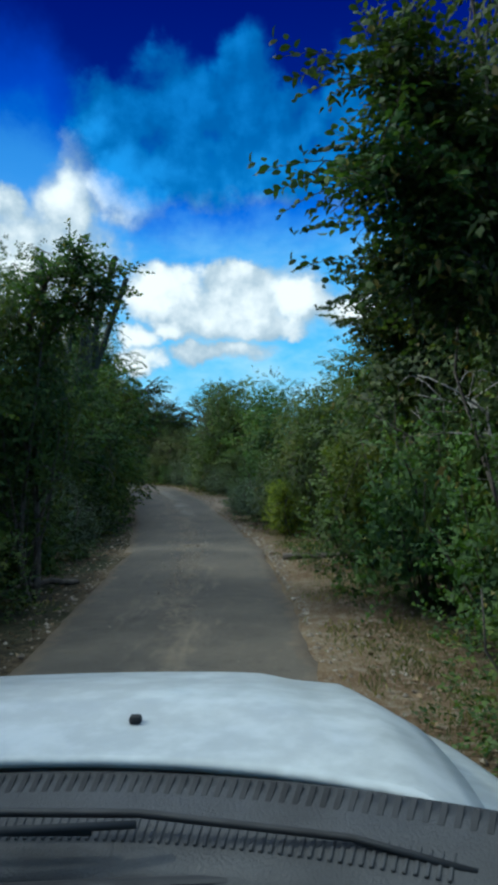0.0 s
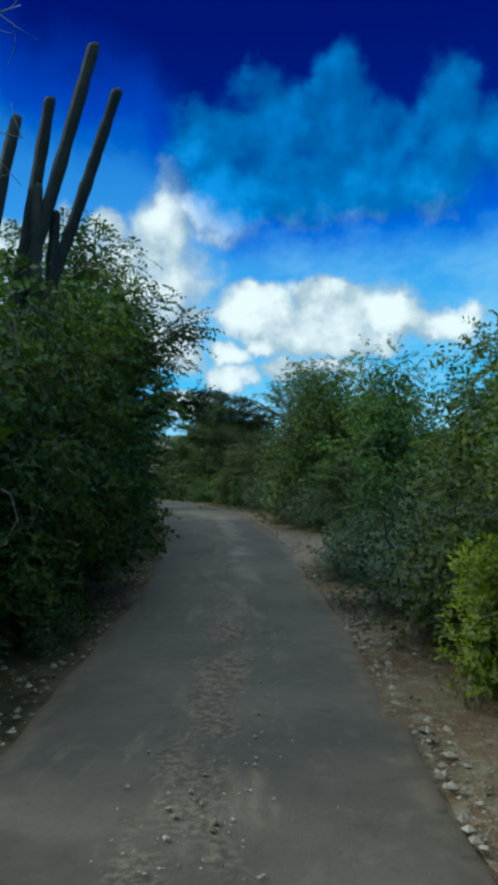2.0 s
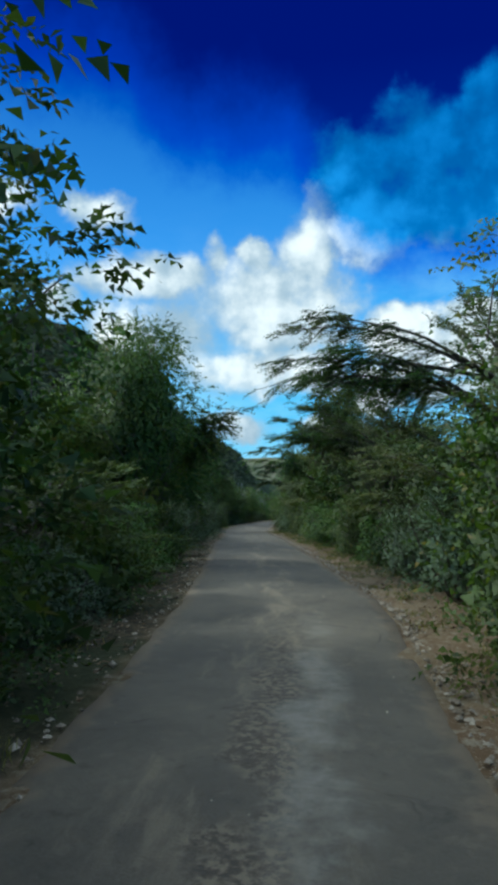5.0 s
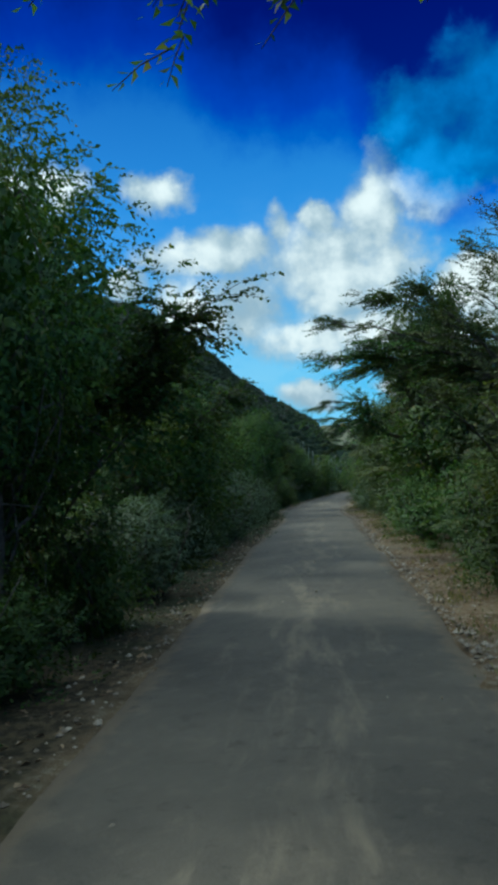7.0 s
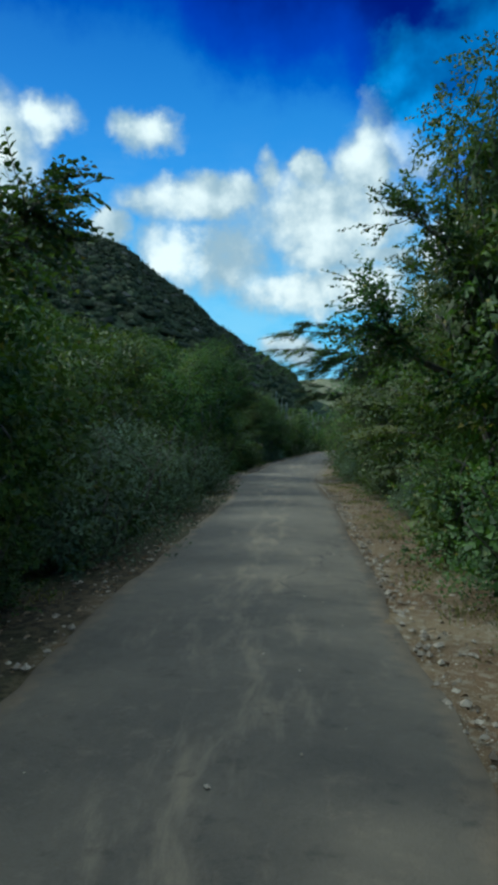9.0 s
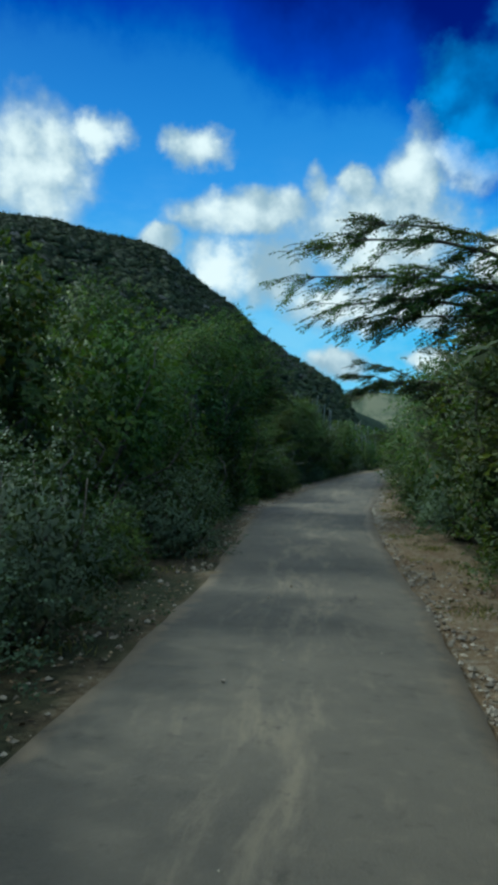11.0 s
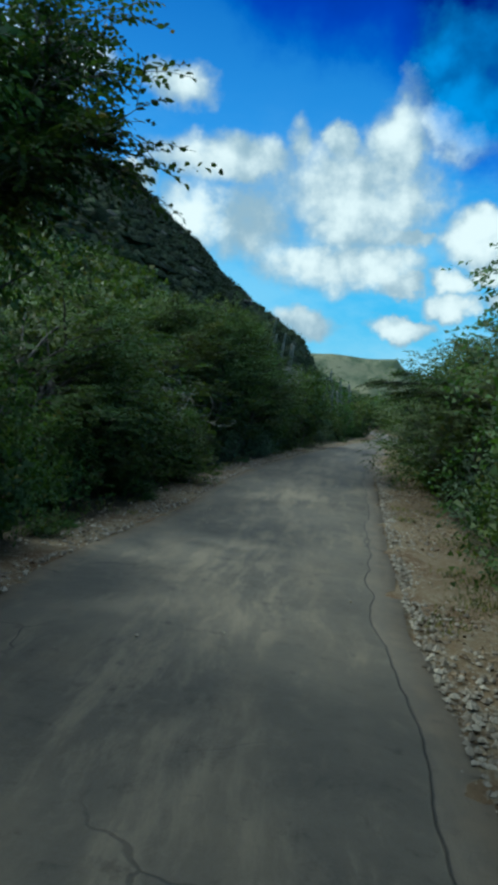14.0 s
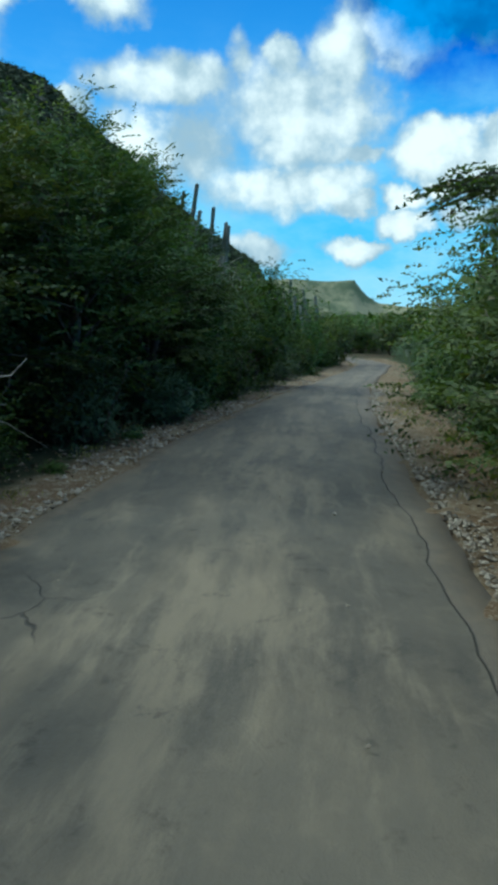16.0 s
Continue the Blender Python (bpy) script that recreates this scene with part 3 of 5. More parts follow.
def sprays(base, dirs, length, count, leaf, aspect, droop, r, stalks=None, oval=False):
    """Leaves set along both sides of short twigs that start at base."""
    n = len(base)
    d = dirs / np.maximum(np.linalg.norm(dirs, axis=1, keepdims=True), 1e-6)
    side = np.cross(d, np.array([0, 0, 1.0]) + r.normal(size=(n, 3)) * 0.25)
    side /= np.maximum(np.linalg.norm(side, axis=1, keepdims=True), 1e-6)
    L = length * r.uniform(0.6, 1.3, (n, 1))
    C, D = [], []
    for k in range(count):
        t = (k + 0.7) / count
        s = 1 if k % 2 else -1
        p = base + d * L * t - np.array([0, 0, 1.0]) * droop * L * t * t
        C.append(p + side * s * leaf * 0.42)
        D.append(d * 0.75 + side * s + r.normal(size=(n, 3)) * 0.28 - np.array([0, 0, droop * 0.8]))
    if stalks is not None:
        for i in range(0, n if n < 400 else 0, 2):
            t = np.linspace(0, 1, 3)[:, None]
            stalks.append(tube(base[i] + d[i] * L[i] * t - np.array([0, 0, 1.0]) * droop * L[i] * t * t, [0.004, 0.003, 0.002], 3))
        if leaf > 0.07:
            return round_leaves(np.concatenate(C), np.concatenate(D), leaf, leaf * aspect, r)
    if oval:
        return leaves(np.concatenate(C), np.concatenate(D), leaf, leaf * aspect, 0.12, r)
    return blades(np.concatenate(C), np.concatenate(D), leaf, leaf * aspect, r)


def tube(points, radii, sides=6):
    """A tapered tube along points."""
    P = np.array(points, float)
    T = np.gradient(P, axis=0)
    T /= np.maximum(np.linalg.norm(T, axis=1, keepdims=True), 1e-6)
    ref = np.array([0.31, 0.95, 0.12])
    U = np.cross(T, ref)
    U /= np.maximum(np.linalg.norm(U, axis=1, keepdims=True), 1e-6)
    W = np.cross(T, U)
    ang = np.linspace(0, 2 * np.pi, sides, endpoint=False)
    V = (P[:, None] + np.array(radii)[:, None, None] * (np.cos(ang)[None, :, None] * U[:, None] + np.sin(ang)[None, :, None] * W[:, None])).reshape(-1, 3)
    F = []
    for k in range(len(P) - 1):
        for s in range(sides):
            F.append((k * sides + s, k * sides + (s + 1) % sides, (k + 1) * sides + (s + 1) % sides, (k + 1) * sides + s))
    F.append(tuple(range(sides))[::-1])
    F.append(tuple((len(P) - 1) * sides + s for s in range(sides)))
    return V, F


def join(pieces):
    V, F, o = [], [], 0
    for v, f in pieces:
        V.append(np.asarray(v))
        F += [tuple(int(q) + o for q in face) for face in f]
        o += len(v)
    return np.concatenate(V), F


def limb(a, b, ra, rb, r, bend=0.12, n=6, sides=5):
    a, b = np.array(a, float), np.array(b, float)
    t = np.linspace(0, 1, n)[:, None]
    w = r.normal(size=3) * np.linalg.norm(b - a) * bend
    pts = a + (b - a) * t + np.sin(t * np.pi) * w + r.normal(size=(n, 3)) * np.linalg.norm(b - a) * 0.02 * t
    return pts, tube(pts, np.linspace(ra, rb, n), sides)


def blob_points(n, centre, radii, r, shell=0.55):
    """Points mostly near the surface of an ellipsoid."""
    d = r.normal(size=(n, 3))
    d /= np.linalg.norm(d, axis=1, keepdims=True)
    rad = shell + (1 - shell) * r.uniform(0, 1, (n, 1)) ** 0.6
    return np.array(centre) + d * rad * np.array(radii), d


def massed(V, F, heart, reach, lift=0.35, own=0.3):
    """Turns leaf faces outward from the heart of their clump, and gives them normals that follow the clump."""
    n = (V - heart) / reach + np.array([0, 0, lift])
    n /= np.maximum(np.linalg.norm(n, axis=1, keepdims=True), 1e-6)
    F = np.array(F)
    geo = np.cross(V[F[:, 1]] - V[F[:, 0]], V[F[:, 2]] - V[F[:, 0]])
    geo /= np.maximum(np.linalg.norm(geo, axis=1, keepdims=True), 1e-9)
    back = (geo * n[F].mean(1)).sum(1) < 0
    F[back] = F[back][:, ::-1]
    geo[back] *= -1
    add = np.zeros_like(V)
    for k in range(3):
        np.add.at(add, F[:, k], geo)
    add /= np.maximum(np.linalg.norm(add, axis=1, keepdims=True), 1e-9)
    n = n * (1 - own) + add * own
    return F, n / np.maximum(np.linalg.norm(n, axis=1, keepdims=True), 1e-6)


def leafy(name, V, F, N, mat):
    """Leaf mesh with the given vertex normals."""
    me = mesh_of(name, np.concatenate(V), np.concatenate(F), mat, True)
    me.normals_split_custom_set_from_vertices(np.concatenate(N).tolist())
    return me


def tree_meshes(seed, h, rad, clumps, per, leaf, aspect, low, mat, feather=0.0, flat=0.6, gap=0.0, twig=0.32, count=7, limbs=2, oval=False):
    """Trunk with limbs, and a crown of many separate leaves in uneven clumps."""
    r = np.random.default_rng(seed)
    wood = []
    stems = r.integers(1, 4)
    tops = []
    for s in range(stems):
        a = np.array([r.normal() * 0.12, r.normal() * 0.12, -0.15])
        b = np.array([r.normal() * rad * 0.28, r.normal() * rad * 0.28, h * r.uniform(0.42, 0.6)])
        pts, geo = limb(a, b, 0.085 * h / 5, 0.045 * h / 5, r, 0.10, 8, 7)
        wood.append(geo)
        tops.append(pts)
    V, F, N, o = [], [], [], 0
    mid = np.array([0, 0, low + (h - low) * 0.4])
    for c in range(clumps):
        # clump centres over the crown, weighted to its outside
        u = r.uniform(0, 1)
        ang = r.uniform(0, 2 * np.pi)
        zz = low + (h * 0.97 - low) * (u ** 0.8)
        k = (zz - low) / max(h - low, 0.1)
        reach = rad * (np.sin(np.pi * (0.18 + 0.74 * k)) ** 0.7) * r.uniform(0.45, 1.0)
        cen = np.array([np.cos(ang) * reach, np.sin(ang) * reach, zz])
        if r.uniform() < gap:
            continue
        st = tops[r.integers(0, len(tops))]
        root = st[min(len(st) - 1, int(r.uniform(0.35, 1.0) * len(st)))]
        if c % limbs == 0:
            _, geo = limb(root, cen, 0.028 * h / 5, 0.007, r, 0.14, 5, 4)
            wood.append(geo)
        size = rad * r.uniform(0.22, 0.40)
        n = int(per * r.uniform(0.6, 1.4))
        n = max(n // count, 2)
        pts, d = blob_points(n, cen, (size, size, size * flat), r, 0.25)
        out = np.array([cen[0], cen[1], 0.0]) / rad
        grow = d * np.array([1, 1, 0.7]) + out * 0.8 + r.normal(size=(n, 3)) * 0.25
        v, f = sprays(pts, grow, twig, count, leaf, aspect, 0.3 + feather, r, None, oval)
        f, nn = massed(v, f, cen * 0.45 + mid * 0.55, np.array([rad, rad, (h - low) * 0.5]) * 0.5)
        V.append(v)
        N.append(nn)
        F.append(f + o)
        o += len(v)
    # dense inner leaves
    n = int(clumps * per * 0.36)
    pts, d = blob_points(n, (0, 0, low + (h - low) * 0.46), (rad * 0.64, rad * 0.64, (h - low) * 0.42), r, 0.2)
    v, f = blades(pts, d + r.normal(size=(n, 3)), leaf * 1.6, leaf * 1.1, r)
    if gap < 0.2:
        f, nn = massed(v, f, mid, np.array([rad, rad, h * 0.5]))
        V.append(v)
        N.append(nn)
        F.append(f + o)
    wv, wf = join(wood)
    return mesh_of("trunk", wv, wf, M_BARK, True), leafy("crown", V, F, N, mat)


def make_tree(seed, label, category="tree", group="roadside trees", **k):
    trunk, crown = tree_meshes(seed, **k)
    root = new(category)
    tagged(root, label, category, group)
    part("trunk", trunk, root, "grey branching trunk and limbs")
    part("crown", crown, root)
    return root


def bush_meshes(seed, h, rad, clumps, per, leaf, aspect, mat, twigs=10):
    r = np.random.default_rng(seed)
    wood = []
    for s in range(twigs):
        ang, q = r.uniform(0, 2 * np.pi), r.uniform(0.3, 1.0)
        _, geo = limb((r.normal() * 0.08, r.normal() * 0.08, -0.1), (np.cos(ang) * rad * q, np.sin(ang) * rad * q, h * r.uniform(0.55, 1.0)), 0.022, 0.006, r, 0.16, 6, 4)
        wood.append(geo)
    V, F, N, o = [], [], [], 0
    for c in range(clumps):
        ang, k = r.uniform(0, 2 * np.pi), r.uniform(0, 1)
        zz = h * (0.10 + 0.85 * k)
        reach = rad * math.sqrt(max(0.05, 1 - (k * 0.92) ** 2)) * r.uniform(0.5, 1.0)
        size = rad * r.uniform(0.20, 0.34)
        n = int(per * r.uniform(0.6, 1.3))
        pts, d = blob_points(n, (np.cos(ang) * reach, np.sin(ang) * reach, zz), (size, size, size * 0.75), r, 0.3)
        n = max(n // 6, 2)
        pts, d = pts[:n], d[:n]
        pts[:, 2] = np.maximum(pts[:, 2], 0.03)
        grow = d + np.array([0, 0, 0.45]) + r.normal(size=(n, 3)) * 0.3
        v, f = sprays(pts, grow, leaf * 3.2, 6, leaf, aspect, 0.15, r)
        f, nn = massed(v, f, np.array([np.cos(ang) * reach * 0.5, np.sin(ang) * reach * 0.5, zz * 0.6]), np.array([rad, rad, h]) * 0.5)
        V.append(v)
        N.append(nn)
        F.append(f + o)
        o += len(v)
    n = int(clumps * per * 0.16)
    pts, d = blob_points(n, (0, 0, h * 0.40), (rad * 0.66, rad * 0.66, h * 0.38), r, 0.2)
    v, f = blades(pts, d + r.normal(size=(n, 3)), leaf * 2.2, leaf * 1.4, r)
    f, nn = massed(v, f, np.array([0, 0, h * 0.3]), np.array([rad, rad, h * 0.5]))
    V.append(v)
    N.append(nn)
    F.append(f + o)
    wv, wf = join(wood)
    return mesh_of("stem", wv, wf, M_BARK, True), leafy("foliage", V, F, N, mat)


def make_bush(seed, label, group="roadside bushes", **k):
    stems, fol = bush_meshes(seed, **k)
    root = new("bush")
    tagged(root, label, "bush", group)
    part("stem", stems, root)
    part("foliage", fol, root)
    return root


# ---- thorn trees: flat layered boughs of tiny leaflets ----
def fan(root, tip, width, r, leaf=0.05, n2=24, m=5, droop=0.35, wood=None, stalks=None):
    """One flat bough: a limb, side branches in its plane, and feathery sprays on them."""
    root, tip = np.array(root, float), np.array(tip, float)
    d = tip - root
    size = np.linalg.norm(d)
    d = d / size
    t = np.linspace(0, 1, 9)[:, None]
    main = root + (tip - root) * t + np.array([0, 0, 1.0]) * np.sin(t * np.pi) * size * 0.10 + r.normal(size=(9, 3)) * 0.025 * t
    wood.append(tube(main, np.linspace(0.012 + 0.008 * size, 0.004, 9), 4))
    side = np.cross(d, (0, 0, 1.0))
    side /= max(np.linalg.norm(side), 1e-6)
    base, dirs = [main[r.integers(5, 9, 6)]], [np.tile(d, (6, 1)) - np.array([0, 0, 0.3])]
    for k in range(n2):
        s = r.uniform(0.22, 1.0)
        q = main[int(s * 8)]
        sg = 1 if k % 2 else -1
        e = d * r.uniform(0.5, 1.1) + side * sg * r.uniform(0.35, 1.0) + np.array([0, 0, r.normal() * 0.12])
        e /= np.linalg.norm(e)
        ln = width * (1.05 - 0.55 * s) * r.uniform(0.5, 1.15)
        u = np.linspace(0, 1, 5)[:, None]
        pts = q + e * ln * u - np.array([0, 0, 1.0]) * droop * ln * u * u
        if stalks is not None:
            wood.append(tube(pts, [0.007, 0.006, 0.005, 0.004, 0.003], 3))
        elif k % 2:
            wood.append(tube(pts[::2], [0.008, 0.006, 0.003], 3))
        i = r.integers(1, 5, m)
        base.append(pts[i] + r.normal(size=(m, 3)) * 0.03)
        dirs.append(e + side * r.normal(size=(m, 1)) * 0.7 + d * 0.3 - np.array([0, 0, droop * 0.6]))
    v, f = sprays(np.concatenate(base), np.concatenate(dirs), leaf * 4.6, 9, leaf, 0.42, droop * 0.8, r, stalks)
    return v, f


def thorn_meshes(seed, h, rad, low, fans, leaf, n2, m, taper=0.72, lift=1.0):
    r = np.random.default_rng(seed)
    wood, V, F, N, o = [], [], [], [], 0
    stems = []
    for s in range(2):
        pts, geo = limb((r.normal() * 0.1, r.normal() * 0.1, -0.15), (r.normal() * rad * 0.25, r.normal() * rad * 0.25, h * 0.72), 0.10, 0.045, r, 0.10, 9, 7)
        wood.append(geo)
        stems.append(pts)
    for k in range(fans):
        st = stems[k % 2]
        q = ((k + r.uniform(0, 1)) / fans) ** lift
        z = low + (h - low) * q
        root = st[int(np.clip(q * 6 + 2, 2, 8))]
        ang = k * 2.4 + r.normal() * 0.3
        reach = rad * (1.0 - taper * q ** 2) * r.uniform(0.75, 1.05)
        tip = np.array([np.cos(ang) * reach, np.sin(ang) * reach, z + r.normal() * 0.12])
        v, f = fan(root, tip, rad * 0.55, r, leaf, n2, m, 0.25, wood)
        f, nn = massed(v, f, np.array([0, 0, z - 0.35 * h]), np.array([rad, rad, h * 0.5]), 0.3)
        V.append(v)
        N.append(nn)
        F.append(f + o)
        o += len(v)
    wv, wf = join(wood)
    return mesh_of("trunk", wv, wf, M_BARK, True), leafy("crown", V, F, N, M_THORN)


def make_thorn(seed, label, **k):
    trunk, crown = thorn_meshes(seed, **k)
    root = new("tree")
    tagged(root, label, "tree", "thorn trees")
    part("trunk", trunk, root, "grey crooked trunk and limbs")
    part("crown", crown, root)
    return root


BROAD = [make_tree(10 + i, "leafy dark green broadleaf tree standing beside the road", h=5.0, rad=2.1, clumps=52, per=170, leaf=0.12, aspect=0.6, low=0.6, mat=M_BROAD, limbs=4) for i in range(4)]
TALL = [make_tree(20 + i, "tall dark broadleaf tree leaning over the road", h=6.0, rad=2.2, clumps=84, per=150, leaf=0.105, aspect=0.52, low=1.3, mat=M_BROAD, gap=0.06, oval=True) for i in range(3)]
AIRY = [make_tree(30 + i, "airy small-leaved tree with thin grey limbs beside the road", h=5.6, rad=2.0, clumps=62, per=260, leaf=0.075, aspect=0.5, low=1.6, mat=M_FINE, gap=0.12) for i in range(2)]
THORN = [make_thorn(50 + i, "feathery thorn tree with layered drooping fine green twigs", h=5.4, rad=2.6, low=2.3, fans=24, leaf=0.062, n2=24, m=6) for i in range(3)]
UMBREL = [make_thorn(60 + i, "low umbrella-shaped thorn tree with flat layers of fine leaves", h=4.0, rad=2.2, low=0.9, fans=24, leaf=0.08, n2=13, m=6, taper=0.45, lift=0.75) for i in range(3)]
DOME = [make_thorn(66, "broad umbrella thorn tree with a dense dome of fine leaves", h=5.0, rad=2.4, low=1.4, fans=64, leaf=0.07, n2=16, m=6, taper=0.42, lift=0.5)]
SCRUB = [make_tree(70 + i, "dense small-leaved scrub tree with green crown down to the ground", h=4.2, rad=2.0, clumps=58, per=135, leaf=0.09, aspect=0.55, low=0.3, mat=M_FINE, flat=0.7, limbs=4) for i in range(3)]
BACK = [make_tree(80 + i, "dense green scrub tree standing behind the roadside growth", h=5.0, rad=2.2, clumps=36, per=42, leaf=0.22, aspect=0.55, low=0.5, mat=(M_FINE, M_BROAD, M_FINE)[i], twig=0.55, count=6, limbs=9) for i in range(3)]
BUSH = [make_bush(90 + i, "dense dark green bush growing at the road edge", h=1.8, rad=1.15, clumps=48, per=110, leaf=0.066, aspect=0.55, mat=(M_BROAD, M_FINE, M_BROAD)[i]) for i in range(3)]
GREY = [make_bush(110 + i, "soft grey-green bush at the road edge", h=1.7, rad=1.2, clumps=58, per=130, leaf=0.05, aspect=0.45, mat=M_GREY) for i in range(2)]
LOW = make_bush(105, "small dark green shrub at the very edge of the asphalt", h=1.6, rad=0.95, clumps=22, per=56, leaf=0.11, aspect=0.5, mat=M_BROAD, twigs=5)
LIME = make_bush(130, "bright yellow-green bush beside the verge", h=1.4, rad=0.8, clumps=34, per=150, leaf=0.06, aspect=0.5, mat=M_LIME)
HEIGHT = {id(BROAD): 5.0, id(TALL): 6.0, id(AIRY): 5.6, id(THORN): 5.4, id(SCRUB): 4.2, id(BACK): 5.0, id(UMBREL): 4.0, id(DOME): 5.0, id(BUSH): 1.8}
used = set()


def plant(proto, x, y, sx=1.0, sz=None, spin=None, sink=0.05):
    """Sets the model itself the first time, then copies of it."""
    sz = sx if sz is None else sz
    own = np.random.default_rng(int(abs(x) * 1000) + int(abs(y) * 100000))
    spin = own.uniform(0, 360) if spin is None else spin
    m = pose(x, y, ground_z(x, y) - sink, own.normal() * 2, own.normal() * 2, spin) @ Matrix.Diagonal((sx, sx, sz, 1))
    if proto.name in used:
        return copy_thing(proto, m)
    used.add(proto.name)
    proto.matrix_basis = m
    return proto


def pick(a):
    return a[int(rng.integers(0, len(a)))]


HOST = {}
# trees that can be told apart: kind, x, y, width scale, height in metres
for kind, x, y, sx, ht in [
    (AIRY, -2.95, 10.0, 0.58, 4.9), (SCRUB, -4.5, 10.4, 1.0, 4.2), (SCRUB, -4.6, 17.6, 0.9, 4.3), (SCRUB, -4.25, 20.3, 0.5, 4.0), (SCRUB, -4.5, 21.6, 0.55, 3.6), (SCRUB, -4.1, 19.5, 0.7, 4.3), (BROAD, -4.9, 21.9, 0.9, 4.9), (TALL, -5.9, 25.6, 0.95, 7.0), (TALL, -7.2, 29.5, 1.05, 7.0),
    (BROAD, 3.2, 10.9, 0.8, 5.2), (TALL, 4.3, 12.6, 0.8, 5.4), (BROAD, 3.3, 11.8, 0.75, 4.6), (BROAD, 3.0, 11.3, 0.7, 4.9), (BROAD, 3.9, 10.3, 0.8, 5.1), (BROAD, 4.6, 9.4, 0.9, 5.0), (SCRUB, 3.6, 15.2, 1.0, 4.0), (SCRUB, 1.6, 16.4, 0.58, 3.3), (SCRUB, 3.4, 19.2, 1.0, 4.4), (SCRUB, 3.8, 22.6, 1.0, 4.6), (TALL, -10.8, 44.2, 0.78, 5.3), (AIRY, -9.6, 41.6, 0.62, 5.5), (BROAD, -10.2, 42.0, 0.6, 5.2), (BROAD, -13.2, 51.1, 0.78, 4.6), (SCRUB, -14.3, 52.8, 0.95, 4.5),
    (AIRY, -20.3, 68.4, 1.0, 6.2), (TALL, -21.7, 74.4, 0.7, 4.7), (TALL, -21.8, 76.4, 0.74, 5.3), (BROAD, -21.9, 76.0, 0.62, 5.1), (TALL, 2.45, 4.9, 0.6, 5.7), (SCRUB, -18.2, 88.2, 0.9, 3.0), (SCRUB, -19.55, 92.0, 0.8, 3.5), (SCRUB, -16.2, 82.4, 1.0, 4.6), (SCRUB, -14.0, 75.6, 0.85, 3.7), (SCRUB, -14.1, 73.8, 0.85, 4.2), (SCRUB, -14.9, 77.0, 0.8, 4.3), (UMBREL, 0.4, 31.2, 0.85, 1.9), (UMBREL, 2.4, 31.6, 1.0, 2.6), (UMBREL, -24.6, 82.2, 1.0, 3.6), (UMBREL, -25.3, 84.4, 1.0, 3.6), (BROAD, -15.0, 78.8, 0.85, 4.6), (BROAD, -12.3, 69.8, 0.9, 4.8),
    (SCRUB, -0.7, 35.4, 1.0, 4.8), (SCRUB, 1.2, 34.2, 1.05, 5.2), (SCRUB, -1.2, 42.4, 1.1, 5.5),
    (THORN, -1.4, 38.9, 0.95, 5.3), (THORN, -5.0, 48.2, 0.9, 5.5), (TALL, -8.3, 57.4, 0.8, 6.0), (AIRY, -8.2, 59.6, 0.95, 6.4), (THORN, -10.6, 66.6, 1.0, 5.8), (THORN, -13.0, 72.2, 0.85, 4.8),
    (THORN, -17.3, 87.2, 0.85, 3.9), (SCRUB, -19.6, 93.6, 0.8, 3.9), (UMBREL, -18.7, 90.2, 0.95, 3.3), (THORN, -29.6, 97.2, 1.0, 5.2), (BROAD, -29.9, 97.4, 1.1, 3.9), (UMBREL, -28.2, 93.6, 1.2, 4.6), (UMBREL, -26.2, 95.2, 0.9, 3.4), (UMBREL, -26.6, 89.4, 1.15, 4.4), (SCRUB, -27.6, 97.8, 0.9, 4.2), (SCRUB, -27.0, 91.2, 1.2, 4.4), (DOME, -26.6, 92.2, 1.12, 4.5), (DOME, -28.6, 91.6, 1.1, 5.0), (DOME, -27.6, 95.0, 1.0, 5.0), (SCRUB, -31.2, 99.5, 1.7, 5.4), (SCRUB, -26.6, 97.4, 0.9, 3.6), (SCRUB, -26.4, 101.5, 0.9, 3.3), (UMBREL, -25.3, 86.4, 0.95, 3.1), (SCRUB, -24.6, 83.6, 1.1, 3.3),
]:
    HOST[y] = plant(kind[int(y * 10 + abs(x) * 10) % len(kind)], x, y, sx, ht / HEIGHT[id(kind)])

# hedge-like growth: y, height of the growth near the road
LEFT_H = ([0, 8, 14, 20, 26, 32, 38, 46, 54, 60, 66, 70, 76, 80, 86, 94, 100, 110, 140], [4.5, 4.6, 4.3, 4.4, 5.6, 6.0, 5.2, 4.0, 4.2, 5.2, 5.2, 4.4, 4.4, 3.5, 3.1, 3.4, 3.3, 3.8, 4])
RIGHT_H = ([0, 10, 14, 20, 27, 32, 38, 46, 54, 60, 68, 76, 84, 96, 110, 140], [5, 4.4, 4.2, 4.2, 3.4, 4.9, 4.4, 4.0, 5.0, 5.8, 5.2, 4.6, 4.4, 4.2, 4.4, 4.5])


def clear(x, y, gap):
    return not (edge_l(y) - gap < x < edge_r(y) + gap) and not (24.6 < y < 29.8 and x > edge_r(y) and x < edge_r(y) + 4.2)


